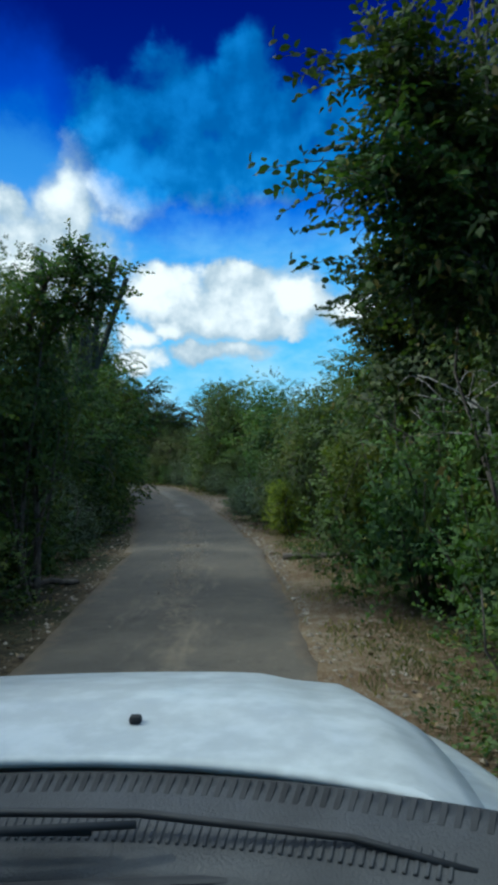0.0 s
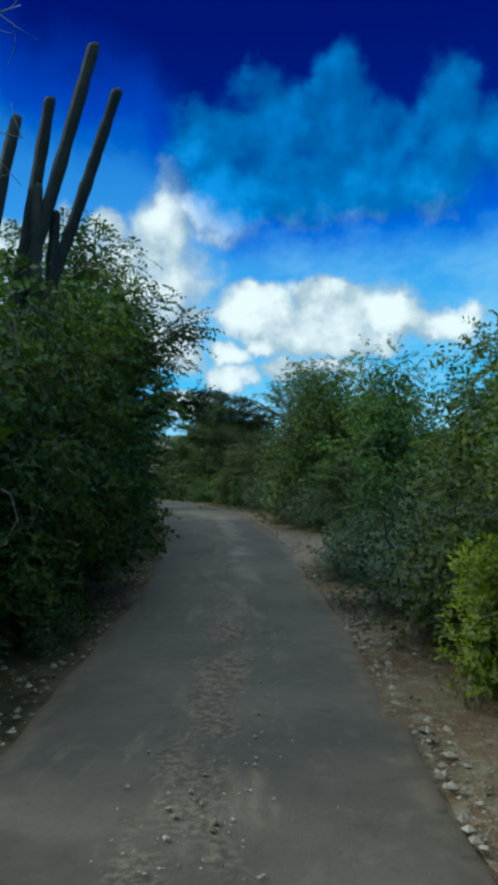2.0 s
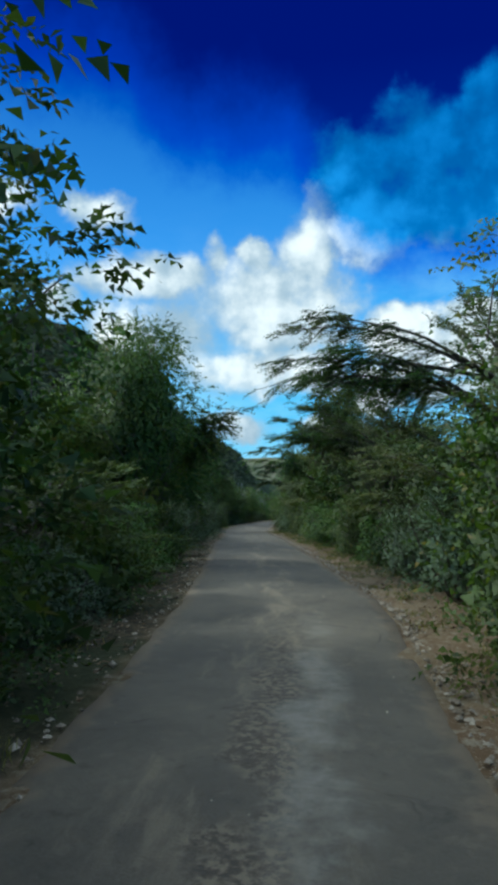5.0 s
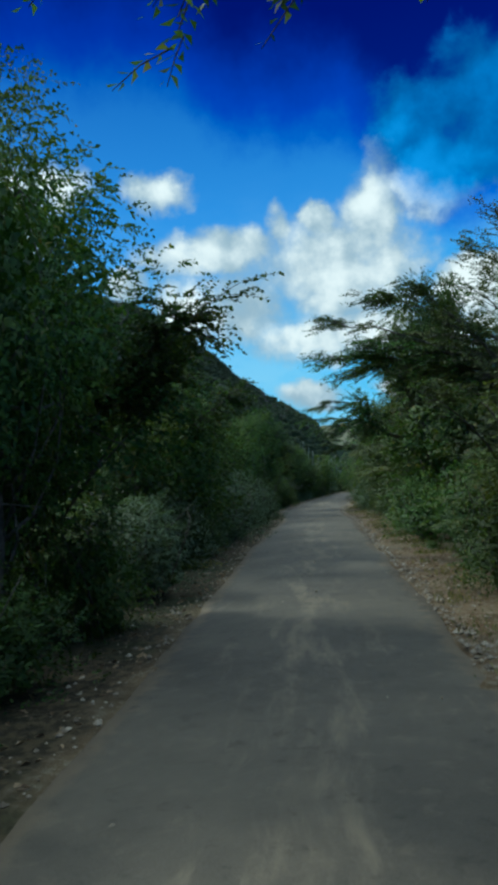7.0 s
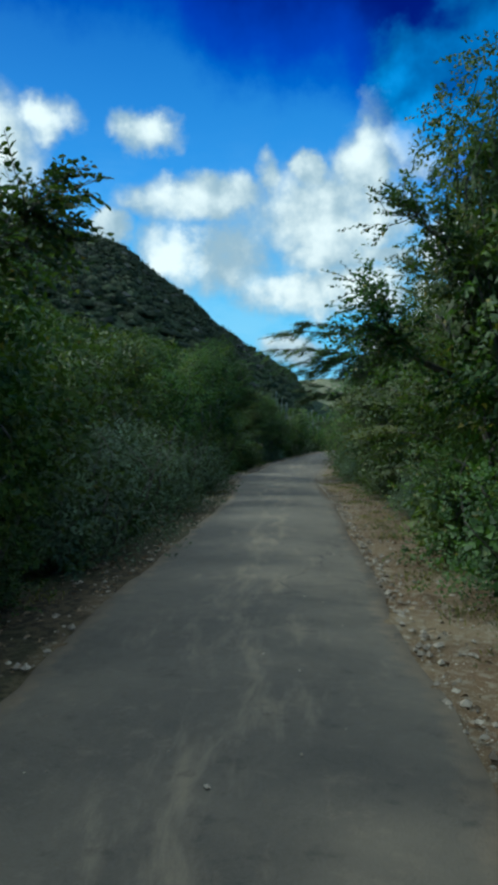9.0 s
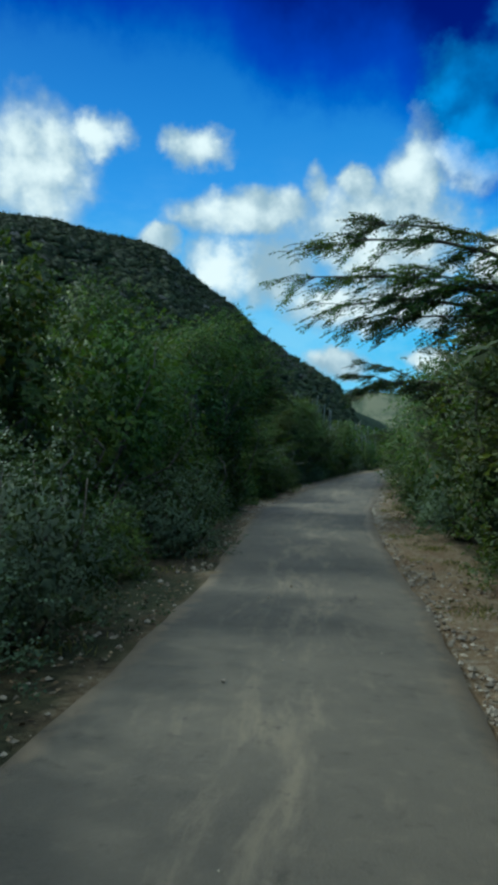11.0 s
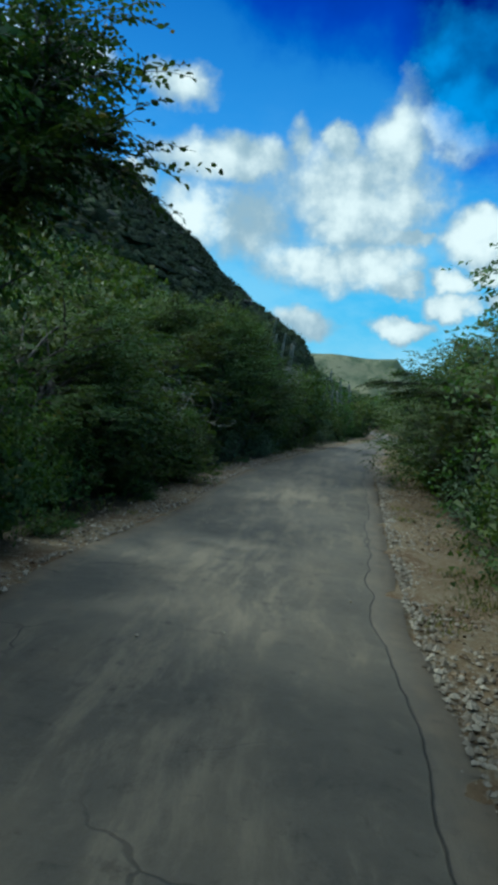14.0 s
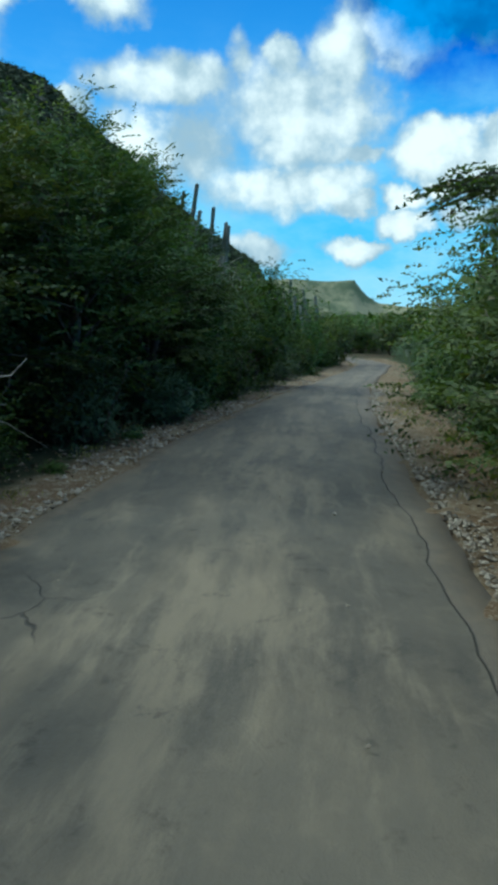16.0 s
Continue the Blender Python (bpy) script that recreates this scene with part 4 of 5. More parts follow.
for side in (-1, 1):
    rng = np.random.default_rng(70 + side)
    hy, hh = LEFT_H if side < 0 else RIGHT_H
    y = 1.5
    while y < 126:
        e = edge_l(y) if side < 0 else edge_r(y)
        lim = float(np.interp(y, hy, hh))
        # low front bushes
        yy, off = y + rng.uniform(-0.4, 0.4), rng.uniform(1.25, 1.9) + (0.4 if 58 < y < 98 else 0.0) if side > 0 else rng.uniform(1.05, 1.7)
        s = rng.uniform(0.6, 1.05)
        if clear(e + side * off, yy, 0.9) and not (side > 0 and 12.5 < yy < 17.5):
            plant(pick(GREY if rng.uniform() < (0.3 if side < 0 else 0.45 if y > 16 else 0.0) else BUSH), e + side * off, yy, s, s * rng.uniform(0.8, 1.25))
        # sprigs close to the asphalt
        for _ in range(1):
            s, yy = rng.uniform(0.28, 0.5), y + rng.uniform(-1.2, 1.2)
            off = rng.uniform(0.75, 1.1) + (0.25 if side > 0 else 0.0)
            e2 = edge_l(yy) if side < 0 else edge_r(yy)
            if rng.uniform() < (0.8 if side < 0 else 0.35 if y < 76 else 0.0) and clear(e2 + side * off, yy, 0.55):
                plant(LOW, e2 + side * off, yy, s * 1.3, s)
        # the wall of scrub behind them
        yy, off = y + rng.uniform(-0.6, 0.6), (rng.uniform(2.9, 3.8) if side > 0 else rng.uniform(2.4, 3.3))
        kind = pick([BROAD, SCRUB, SCRUB, UMBREL if y > 30 else SCRUB])
        if side < 0 and 74 < y < 98:
            kind = pick([UMBREL, UMBREL, SCRUB, BROAD])
        if side > 0 and 80 < y < 98:
            kind = UMBREL if kind is BROAD else kind
        if y > 98:
            kind = BACK
        if clear(e + side * off, yy, 1.6):
            f = lim / HEIGHT[id(kind)] * rng.uniform(0.75, 1.0)
            plant(pick(kind), e + side * off, yy, min(max(f, 0.8), (off + 0.1) / 2.15), f)
        y += 2.5 if y < 98 else 3.0
    y = 3.0
    while y < 146:
        e = edge_l(y) if side < 0 else edge_r(y)
        lim = float(np.interp(y, hy, hh))
        for off, hs, step_p in ((5.6, 1.1, 1.0), (8.6, 1.16, 0.55)):
            if rng.uniform() < step_p:
                o2, yy = off + rng.uniform(-0.8, 0.8), y + rng.uniform(-1.2, 1.2)
                if clear(e + side * o2, yy, 2.5):
                    f = lim * hs * rng.uniform(0.75, 1.0) / 5.0
                    plant(pick(BACK), e + side * o2, yy, rng.uniform(1.0, 1.35), f)
        y += 3.1

# the bushes that stand out by the verge
plant(LIME, 1.0, 17.1, 0.8, 0.9)
plant(GREY[0], 0.85, 19.2, 1.0, 1.0)
plant(GREY[1], 0.55, 21.2, 1.0, 0.9)
plant(GREY[0], 0.1, 23.2, 0.85, 0.8)
plant(GREY[1], 1.7, 23.6, 1.15, 1.1)
plant(GREY[0], 2.2, 21.9, 1.15, 1.15)
plant(GREY[1], -14.1, 55.4, 1.2, 1.2)
plant(GREY[0], -15.0, 57.2, 1.25, 1.3)
plant(GREY[0], -0.2, 30.9, 0.85, 0.8)
plant(SCRUB[1], 0.9, 31.6, 1.0, 0.52)
plant(GREY[1], -1.2, 32.8, 0.9, 0.75)


# ---- boughs that reach over the road ----
def bough(host, a, b, spread, n, leaf, aspect, mat, droop, seed, label):
    """A limb from a to b whose outer half carries twigs and separate leaves."""
    r = np.random.default_rng(seed)
    pts, geo = limb(a, b, 0.055, 0.012, r, 0.08, 10, 6)
    wood, V, F, o = [geo], [], [], 0
    for k in range(n):
        q = pts[int(r.integers(3, 10))]
        d = (np.array(b, float) - np.array(a, float))
        d = d / np.linalg.norm(d)
        end = q + (d * r.uniform(0.2, 0.9) + r.normal(size=3) * np.array([0.6, 0.6, 0.35]) + np.array([0, 0, -droop])) * spread
        end[2] = max(end[2], 2.5 + r.uniform(0, 0.4))
        tw, g2 = limb(q, end, 0.010, 0.003, r, 0.12, 6, 3)
        wood.append(g2)
        m = 5 if leaf > 0.07 else 8
        at = tw[r.integers(1, 6, m)]
        v, f = sprays(at, (end - q) + r.normal(size=(m, 3)) * 0.35 * spread, leaf * (5 if m == 5 else 4.5), 9 if m == 5 else 10, leaf, aspect, droop, r, wood)
        V.append(v)
        F.append(f + o)
        o += len(v)
    wv, wf = join(wood)
    ob = part("bough", mesh_of("bough", wv, wf, M_BARK, True), host, label)
    ob.matrix_parent_inverse = host.matrix_basis.inverted()
    leafage = part("leafage", mesh_of("leafage", np.concatenate(V), np.concatenate(F), mat), ob)
    return leafage


for hy, a, b, spread, n, label in [
    (44.2, (-10.4, 44.2, 3.2), (-8.75, 44.0, 4.0), 0.46, 130, "leafy broadleaf bough reaching out over the road"),
    (21.9, (-4.6, 22.2, 2.6), (-2.95, 22.2, 3.9), 0.42, 60, "leafy broadleaf bough reaching out over the road"),
    (10.0, (-2.84, 9.9, 3.2), (-1.85, 9.3, 4.0), 0.3, 46, "leafy bough reaching towards the road"),
    (10.0, (-2.84, 9.8, 3.4), (-2.0, 9.2, 4.3), 0.3, 40, "leafy bough in the upper crown"),
    (4.9, (1.9, 4.9, 3.05), (1.0, 4.5, 3.45), 0.32, 84, "dark leafy bough hanging over the verge"),
    (4.9, (1.9, 4.9, 3.35), (1.1, 4.42, 4.05), 0.32, 84, "dark leafy bough hanging over the verge"),
    (4.9, (1.9, 4.9, 2.75), (1.19, 4.74, 2.9), 0.28, 60, "dark leafy bough hanging over the verge"),
    (51.1, (-12.7, 51.1, 3.1), (-11.35, 51.0, 3.95), 0.36, 50, "leafy broadleaf bough reaching out over the road"),
    (10.9, (2.9, 10.9, 3.0), (1.95, 10.7, 3.7), 0.34, 60, "dark leafy bough hanging over the verge"),
    (10.9, (2.9, 10.9, 3.4), (2.1, 10.7, 4.3), 0.34, 60, "dark leafy bough hanging over the verge"),
    (57.4, (-9.0, 57.1, 2.9), (-9.75, 55.8, 3.9), 0.45, 60, "leafy broadleaf bough reaching out over the road"),
    (57.4, (-8.8, 57.2, 3.5), (-9.25, 55.8, 4.9), 0.45, 60, "leafy broadleaf bough reaching out over the road"),
    (76.4, (-21.5, 76.4, 2.7), (-20.2, 76.9, 3.6), 0.42, 56, "leafy broadleaf bough reaching out over the road"),
    (76.4, (-21.6, 76.5, 3.3), (-20.75, 77.2, 4.45), 0.5, 66, "leafy broadleaf bough reaching out over the road"),
    (76.4, (-21.7, 76.6, 3.5), (-21.15, 77.5, 5.0), 0.5, 54, "leafy broadleaf bough in the upper crown"),
    (76.4, (-21.6, 76.3, 3.0), (-20.5, 76.9, 4.1), 0.45, 60, "leafy broadleaf bough reaching out over the road"),
    (25.6, (-5.5, 25.6, 3.6), (-4.4, 25.1, 4.4), 0.5, 50, "leafy broadleaf bough reaching out over the road"),
    (25.6, (-5.5, 25.5, 2.8), (-3.2, 25.3, 3.3), 0.42, 70, "leafy broadleaf bough reaching out over the road"),
    (25.6, (-5.5, 25.8, 3.4), (-4.15, 25.4, 4.1), 0.5, 60, "leafy broadleaf bough reaching out over the road"),
]:
    bough(HOST[hy], a, b, spread, n, 0.075, 0.55, M_BROAD, 0.2, int(abs(a[1] * 10)), label)


def thorn_boughs(host, roots, tips, width, leaf, n2, m, droop, seed):
    """Flat feathery boughs of one thorn tree."""
    r = np.random.default_rng(seed)
    for i, tip in enumerate(tips):
        wood = []
        v, f = fan(roots[i % len(roots)], tip, width, r, leaf, n2, m, droop, wood, wood)
        wv, wf = join(wood)
        ob = part("bough", mesh_of("bough", wv, wf, M_BARK, True), host, "flat feathery thorn bough hanging over the road")
        ob.matrix_parent_inverse = host.matrix_basis.inverted()
        part("leafage", mesh_of("leafage", v, f, M_FINE), ob)


thorn_boughs(HOST[38.9], [(-2.2, 38.8, 3.4), (-2.0, 38.8, 3.8)], [(-5.6, 38.4, 4.25), (-5.4, 38.3, 4.75), (-5.2, 38.5, 3.85), (-5.8, 38.5, 3.8), (-4.9, 38.3, 3.75), (-4.9, 38.2, 4.9), (-4.5, 38.0, 4.3)], 0.95, 0.05, 36, 9, 0.4, 401)
thorn_boughs(HOST[48.2], [(-5.2, 48.2, 2.9), (-5.1, 48.2, 3.5)], [(-8.1, 47.1, 3.8), (-8.1, 47.8, 3.55), (-7.9, 46.9, 4.3), (-7.4, 47.5, 4.7), (-7.4, 46.8, 3.9), (-7.6, 48.4, 4.2), (-6.6, 46.8, 4.6)], 0.95, 0.055, 34, 9, 0.3, 488)
thorn_boughs(HOST[66.6], [(-11.2, 66.2, 3.3), (-11.1, 66.2, 3.9)], [(-15.0, 65.4, 4.3), (-14.8, 65.5, 4.75), (-14.6, 65.4, 3.85), (-14.2, 65.5, 3.6), (-13.7, 65.4, 3.6), (-14.0, 65.6, 5.0), (-13.4, 65.2, 4.2)], 1.0, 0.052, 38, 9, 0.35, 666)
thorn_boughs(HOST[72.2], [(-13.5, 71.4, 2.6), (-13.4, 71.4, 3.1)], [(-15.9, 70.6, 3.45), (-15.9, 70.6, 3.1), (-15.65, 70.5, 3.75), (-15.65, 70.7, 3.1)], 0.62, 0.05, 32, 8, 0.35, 728)
thorn_boughs(HOST[87.2], [(-17.5, 87.2, 1.9)], [(-20.2, 87.1, 2.35), (-19.9, 87.5, 2.15), (-19.6, 86.8, 2.55)], 0.7, 0.055, 30, 8, 0.3, 872)


# models that no place called for
for proto in BROAD + TALL + AIRY + THORN + UMBREL + DOME + SCRUB + BACK + BUSH + GREY + [LIME, LOW]:
    if proto.name not in used:
        for o in (*proto.children, proto):
            bpy.data.objects.remove(o)


# ---- columnar cacti ----
def column(a, b, rad, ribs=8, n=30, seed=0, skin=M_CACTUS):
    r = np.random.default_rng(seed)
    a, b = np.array(a, float), np.array(b, float)
    sag = np.array([r.normal(), r.normal(), 0]) * 0.10
    ang = np.linspace(0, 2 * np.pi, ribs * 2, endpoint=False)
    V, F = [], []
    for k in range(n + 3):
        t = min(k / n, 1.0)
        c = a + (b - a) * t + np.sin(t * np.pi) * sag
        q = rad * (0.8 + 0.22 * np.sin(t * 2.6) + 0.05 * np.sin(t * 31 + seed) + r.normal() * 0.035)
        if k > n:
            c = b + (b - a) / np.linalg.norm(b - a) * rad * (0.45, 0.75)[k - n - 1]
            q = rad * (0.72, 0.25)[k - n - 1]
        rr = q * np.where(np.arange(ribs * 2) % 2 == 0, 1.0, 0.68)
        V += [(c[0] + np.cos(w) * m, c[1] + np.sin(w) * m, c[2]) for w, m in zip(ang, rr)]
    s = ribs * 2
    for k in range(n + 2):
        F += [(k * s + i, k * s + (i + 1) % s, (k + 1) * s + (i + 1) % s, (k + 1) * s + i) for i in range(s)]
    F.append(tuple((n + 2) * s + i for i in range(s)))
    return mesh_of("column", V, F, skin, True)


def cactus(x, y, cols, label, group="columnar cacti", skin=M_CACTUS):
    z = ground_z(x, y)
    root = new("cactus")
    root.location = (x, y, z - 0.1)
    tagged(root, label, "cactus", group)
    for i, (dx, dy, h, lean, lz, rad, z0) in enumerate(cols):
        part("column", column((dx, dy, z0), (dx + lean, dy + lz, h), rad, seed=int(abs(x * 7 + i * 13)), skin=skin), root)
    return root


cactus(-4.8, 20.6, [(0.05, 0, 7.72, 1.31, 0, 0.095, 3.5), (0.41, 0.1, 7.12, 1.23, 0, 0.09, 3.8), (-0.08, 0.1, 7.08, 0.78, 0, 0.095, 3.0), (-0.16, -0.1, 6.76, 0.47, 0, 0.09, 3.0),
                    (-0.70, 0.2, 6.37, 0.43, 0, 0.085, 2.0), (-0.50, 0.1, 7.85, -0.22, 0, 0.10, 0), (0.10, -0.1, 5.8, 0.50, 0, 0.085, 2.0), (0.35, 0.1, 5.5, 0.42, 0, 0.08, 2.5),
                    (-0.12, 0, 4.3, 0.35, 0, 0.13, 0), (0.28, 0.1, 4.4, 0.35, 0, 0.13, 0)],
       "tall dark columnar cactus with many leaning arms above the scrub")
cactus(-20.6, 72.1, [(0, 0, 3.5, 0.1, 0, 0.055, 0), (0.2, 0.1, 3.4, 0.1, 0, 0.055, 0), (-0.18, 0, 3.2, -0.05, 0, 0.055, 0)], "grey-green columnar cactus standing among dark trees")
cactus(-27.9, 100.0, [(-0.5, 0, 5.15, 1.05, 0, 0.06, 0), (-0.6, 0.1, 5.0, 0.75, 0, 0.055, 0), (-0.4, 0.2, 4.55, 0.95, 0, 0.058, 0)], "columnar cactus with leaning arms above the scrub", skin=M_PALE_CACTUS)
cactus(-27.0, 100.0, [(-0.5, 0, 4.6, 0.6, 0, 0.06, 0), (-0.1, 0.1, 4.25, 0.5, 0, 0.055, 0), (0.05, 0, 4.15, 0.45, 0, 0.06, 0)], "columnar cactus with leaning arms above the scrub", skin=M_PALE_CACTUS)
cactus(-26.2, 89.6, [(0, 0, 2.7, 0.12, 0, 0.12, 0)], "single thick columnar cactus among low trees")
cactus(-27.0, 92.0, [(0, 0, 3.5, -0.2, 0, 0.10, 0), (0.3, 0.2, 3.0, 0.2, 0, 0.09, 0)], "columnar cactus among low trees")
for i in range(11):
    yy = 112 + rng.uniform(0, 5)
    xx = -30.2 + i * 0.18 + rng.normal() * 0.15
    cactus(xx, yy, [(rng.normal() * 0.3, rng.normal() * 0.3, rng.uniform(2.7, 4.1) - 0.06 * i, rng.normal() * 0.15 + 0.12, 0, 0.07, 0) for _ in range(int(rng.integers(2, 4)))], "pale grey columnar cactus in a stand beside the road", skin=M_PALE_CACTUS)


# ---- dead wood ----
def bare_tree(x, y, h, seed, label):
    r = np.random.default_rng(seed)
    pts, geo = limb((0, 0, -0.1), (r.normal() * 0.3, r.normal() * 0.3, h), 0.013 * h, 0.004 * h, r, 0.06, 9, 6)
    wood, twigs = [geo], []
    for k in range(11):
        q = pts[int(r.integers(3, 9))]
        ang = r.uniform(0, 2 * np.pi)
        end = q + np.array([np.cos(ang), np.sin(ang), r.uniform(0.1, 0.7)]) * r.uniform(0.7, 1.7) * min(1.0, 0.35 + h / 10)
        p2, g2 = limb(q, end, 0.006 + 0.003 * h, 0.006, r, 0.15, 6, 4)
        wood.append(g2)
        for j in range(4):
            s = p2[int(r.integers(2, 6))]
            _, g3 = limb(s, s + r.normal(size=3) * 0.4, 0.009, 0.004, r, 0.15, 4, 3)
            wood.append(g3)
    v, f = join(wood)
    ob = new("bare_tree", mesh_of("bare_tree", v, f, M_DRY, True))
    ob.location = (x, y, ground_z(x, y))
    return tagged(ob, label, "tree", "bare trees")


bare_tree(-6.0, 20.0, 7.6, 3, "bare dead tree with thin grey branches")
bare_tree(-24.6, 87.8, 2.1, 14, "bare grey branches tangled in the roadside scrub")
bare_tree(-26.3, 99.0, 2.6, 6, "bare grey twisted branches of a dead scrub tree")
bare_tree(4.4, 12.5, 3.6, 9, "bare grey branches tangled in the bushes")
bare_tree(2.6, 7.6, 2.4, 12, "bare grey branches tangled in the bushes")


def fallen_log(a, b, rad, seed):
    r = np.random.default_rng(seed)
    za, zb = ground_z(a[0], a[1]), ground_z(b[0], b[1])
    _, g1 = limb((a[0], a[1], za + rad * 0.6), (b[0], b[1], zb + rad * 0.6), rad, rad * 0.75, r, 0.04, 8, 8)
    v, f = join([g1])
    return tagged(new("log", mesh_of("log", v, f, M_BARK, True)), "fallen dark log lying on the dirt verge", "log")


fallen_log((0.62, 12.95), (2.25, 13.15), 0.075, 2)
fallen_log((-2.6, 11.2), (-3.5, 9.6), 0.05, 4)


# ---- stones, litter and grass ----
def stones(n, place_fn, lo, hi, mat, name, label, seed):
    r = np.random.default_rng(seed)
    base = np.array([(1, 0, 0), (-1, 0, 0), (0, 1, 0), (0, -1, 0), (0, 0, 1), (0, 0, -1)], float)
    tri = np.array([(0, 2, 4), (2, 1, 4), (1, 3, 4), (3, 0, 4), (2, 0, 5), (1, 2, 5), (3, 1, 5), (0, 3, 5)])
    V, F = [], []
    xy = place_fn(r, n)
    z, hill, _ = land(xy[:, 0], xy[:, 1])
    z = z + fbm(xy[:, 0], xy[:, 1], 0.02, 3) * np.clip(hill / 12, 0, 1) * 4.0
    for i in range(len(xy)):
        s = lo + (hi - lo) * r.uniform() ** 2.5
        a = r.uniform(0, 6.28)
        b = base * np.array([1, r.uniform(0.6, 1), r.uniform(0.4, 0.8)]) * s * (1 + r.normal(size=(6, 1)) * 0.15)
        b = np.stack([b[:, 0] * np.cos(a) - b[:, 1] * np.sin(a), b[:, 0] * np.sin(a) + b[:, 1] * np.cos(a), b[:, 2]], 1)
        V.append(b + np.array([xy[i, 0], xy[i, 1], z[i] + s * 0.12]))
        F.append(tri + 6 * i)
    tagged(new(name, mesh_of(name, np.concatenate(V), np.concatenate(F), mat)), label, "stones", kind="stuff")


def verge_right(r, n):
    y = np.where(r.uniform(size=n) < 0.72, r.uniform(2, 105, n), r.uniform(74, 104, n))
    wide = np.where(r.uniform(size=n) < 0.55, 0.22, 0.85)
    return np.stack([edge_r(y) + 0.02 + np.abs(r.normal(size=n)) * wide, y], 1)


def verge_left(r, n):
    y = np.where(r.uniform(size=n) < 0.5, r.uniform(2, 105, n), r.uniform(76, 104, n))
    return np.stack([edge_l(y) - 0.02 - np.abs(r.normal(size=n)) * 0.5, y], 1)


stones(15500, verge_right, 0.008, 0.046, M_STONE, "gravel", "pale gravel and broken stones along the road edge", 21)
stones(6000, verge_left, 0.012, 0.05, M_STONE, "gravel", "grey gravel and dirt along the shaded road edge", 22)


def loose(r, n):
    k = n * 2 // 3
    y = np.concatenate([r.normal(14.6, 2.4, k), r.uniform(4, 100, n - k)])
    x = np.concatenate([-1.05 - 0.03 * (y[:k] - 14) + r.normal(size=k) * 0.22, edge_l(y[k:]) + (edge_r(y[k:]) - edge_l(y[k:])) * np.clip(r.normal(0.55, 0.25, n - k), 0.05, 0.98)])
    return np.stack([x, y], 1)


def loose_stones():
    stones(520, loose, 0.007, 0.025, M_STONE, "loose_stones", "loose stones and crumbled asphalt on the road", 23)
    me = bpy.data.objects["loose_stones"].data
    for v in me.vertices:
        v.co.z += 0.03


loose_stones()


def scatter_blades(n, place_fn, length, width, mat, name, label, lie, seed, category):
    r = np.random.default_rng(seed)
    xy = place_fn(r, n)
    z = land(xy[:, 0], xy[:, 1])[0]
    c = np.stack([xy[:, 0], xy[:, 1], z + (0.012 if lie else length * 0.4)], 1)
    d = r.normal(size=(n, 3)) * (np.array([1, 1, 0.15]) if lie else np.array([0.5, 0.5, 0])) + (np.zeros(3) if lie else np.array([0, 0, 1.0]))
    v, f = leaves(c, d, length, width, 0.15, r)
    tagged(new(name, mesh_of(name, v, f, mat)), label, category, kind="stuff")


def litter_place(r, n):
    y = r.uniform(2, 100, n)
    s = r.uniform(size=n) < 0.5
    off = 0.1 + r.uniform(0, 3.0, n)
    return np.stack([np.where(s, edge_l(y) - off, edge_r(y) + off), y], 1)


def tuft_place(r, n):
    k = n // 40
    y = r.uniform(3, 100, k)
    s = r.uniform(size=k) < 0.7
    off = r.uniform(0.35, 1.5, k)
    y = np.where(s & (y > 23.5) & (y < 31), y + 9, y)
    x = np.where(s, edge_r(y) + off, edge_l(y) - off)
    i = r.integers(0, k, n)
    return np.stack([x[i] + r.normal(size=n) * 0.13, y[i] + r.normal(size=n) * 0.16], 1)


def patch_place(r, n):
    k = n // 220
    y = np.where(r.uniform(size=k) < 0.45, r.uniform(3, 16, k), r.uniform(30, 104, k))
    off = r.uniform(0.45, 2.0, k)
    i = r.integers(0, k, n)
    return np.stack([edge_r(y[i]) + off[i] + r.normal(size=n) * 0.20, y[i] + r.normal(size=n) * 0.38], 1)


scatter_blades(16000, litter_place, 0.075, 0.04, M_LITTER, "leaf_litter", "dry brown fallen leaves under the scrub", True, 31, "leaves")
scatter_blades(20000, patch_place, 0.055, 0.009, M_TURF, "grass_patches", "short green grass in patches on the stony verge", False, 33, "grass")
scatter_blades(9000, tuft_place, 0.11, 0.010, M_GRASS, "verge_grass", "thin dry grass tufts along the dirt verge", False, 32, "grass")


# ---- scrub on the hill and the plain ----
LUMP = np.array([(np.cos(a) * w, np.sin(a) * w, h) for w, h in ((1.0, 0.0), (0.78, 0.62)) for a in np.arange(7) * np.pi * 2 / 7 + h] + [(0, 0, 1.0)])
LUMP_F = np.array([t for i in range(7) for j in [(i + 1) % 7] for t in ((i, j, 7 + i), (j, 7 + j, 7 + i), (7 + i, 7 + j, 14))])


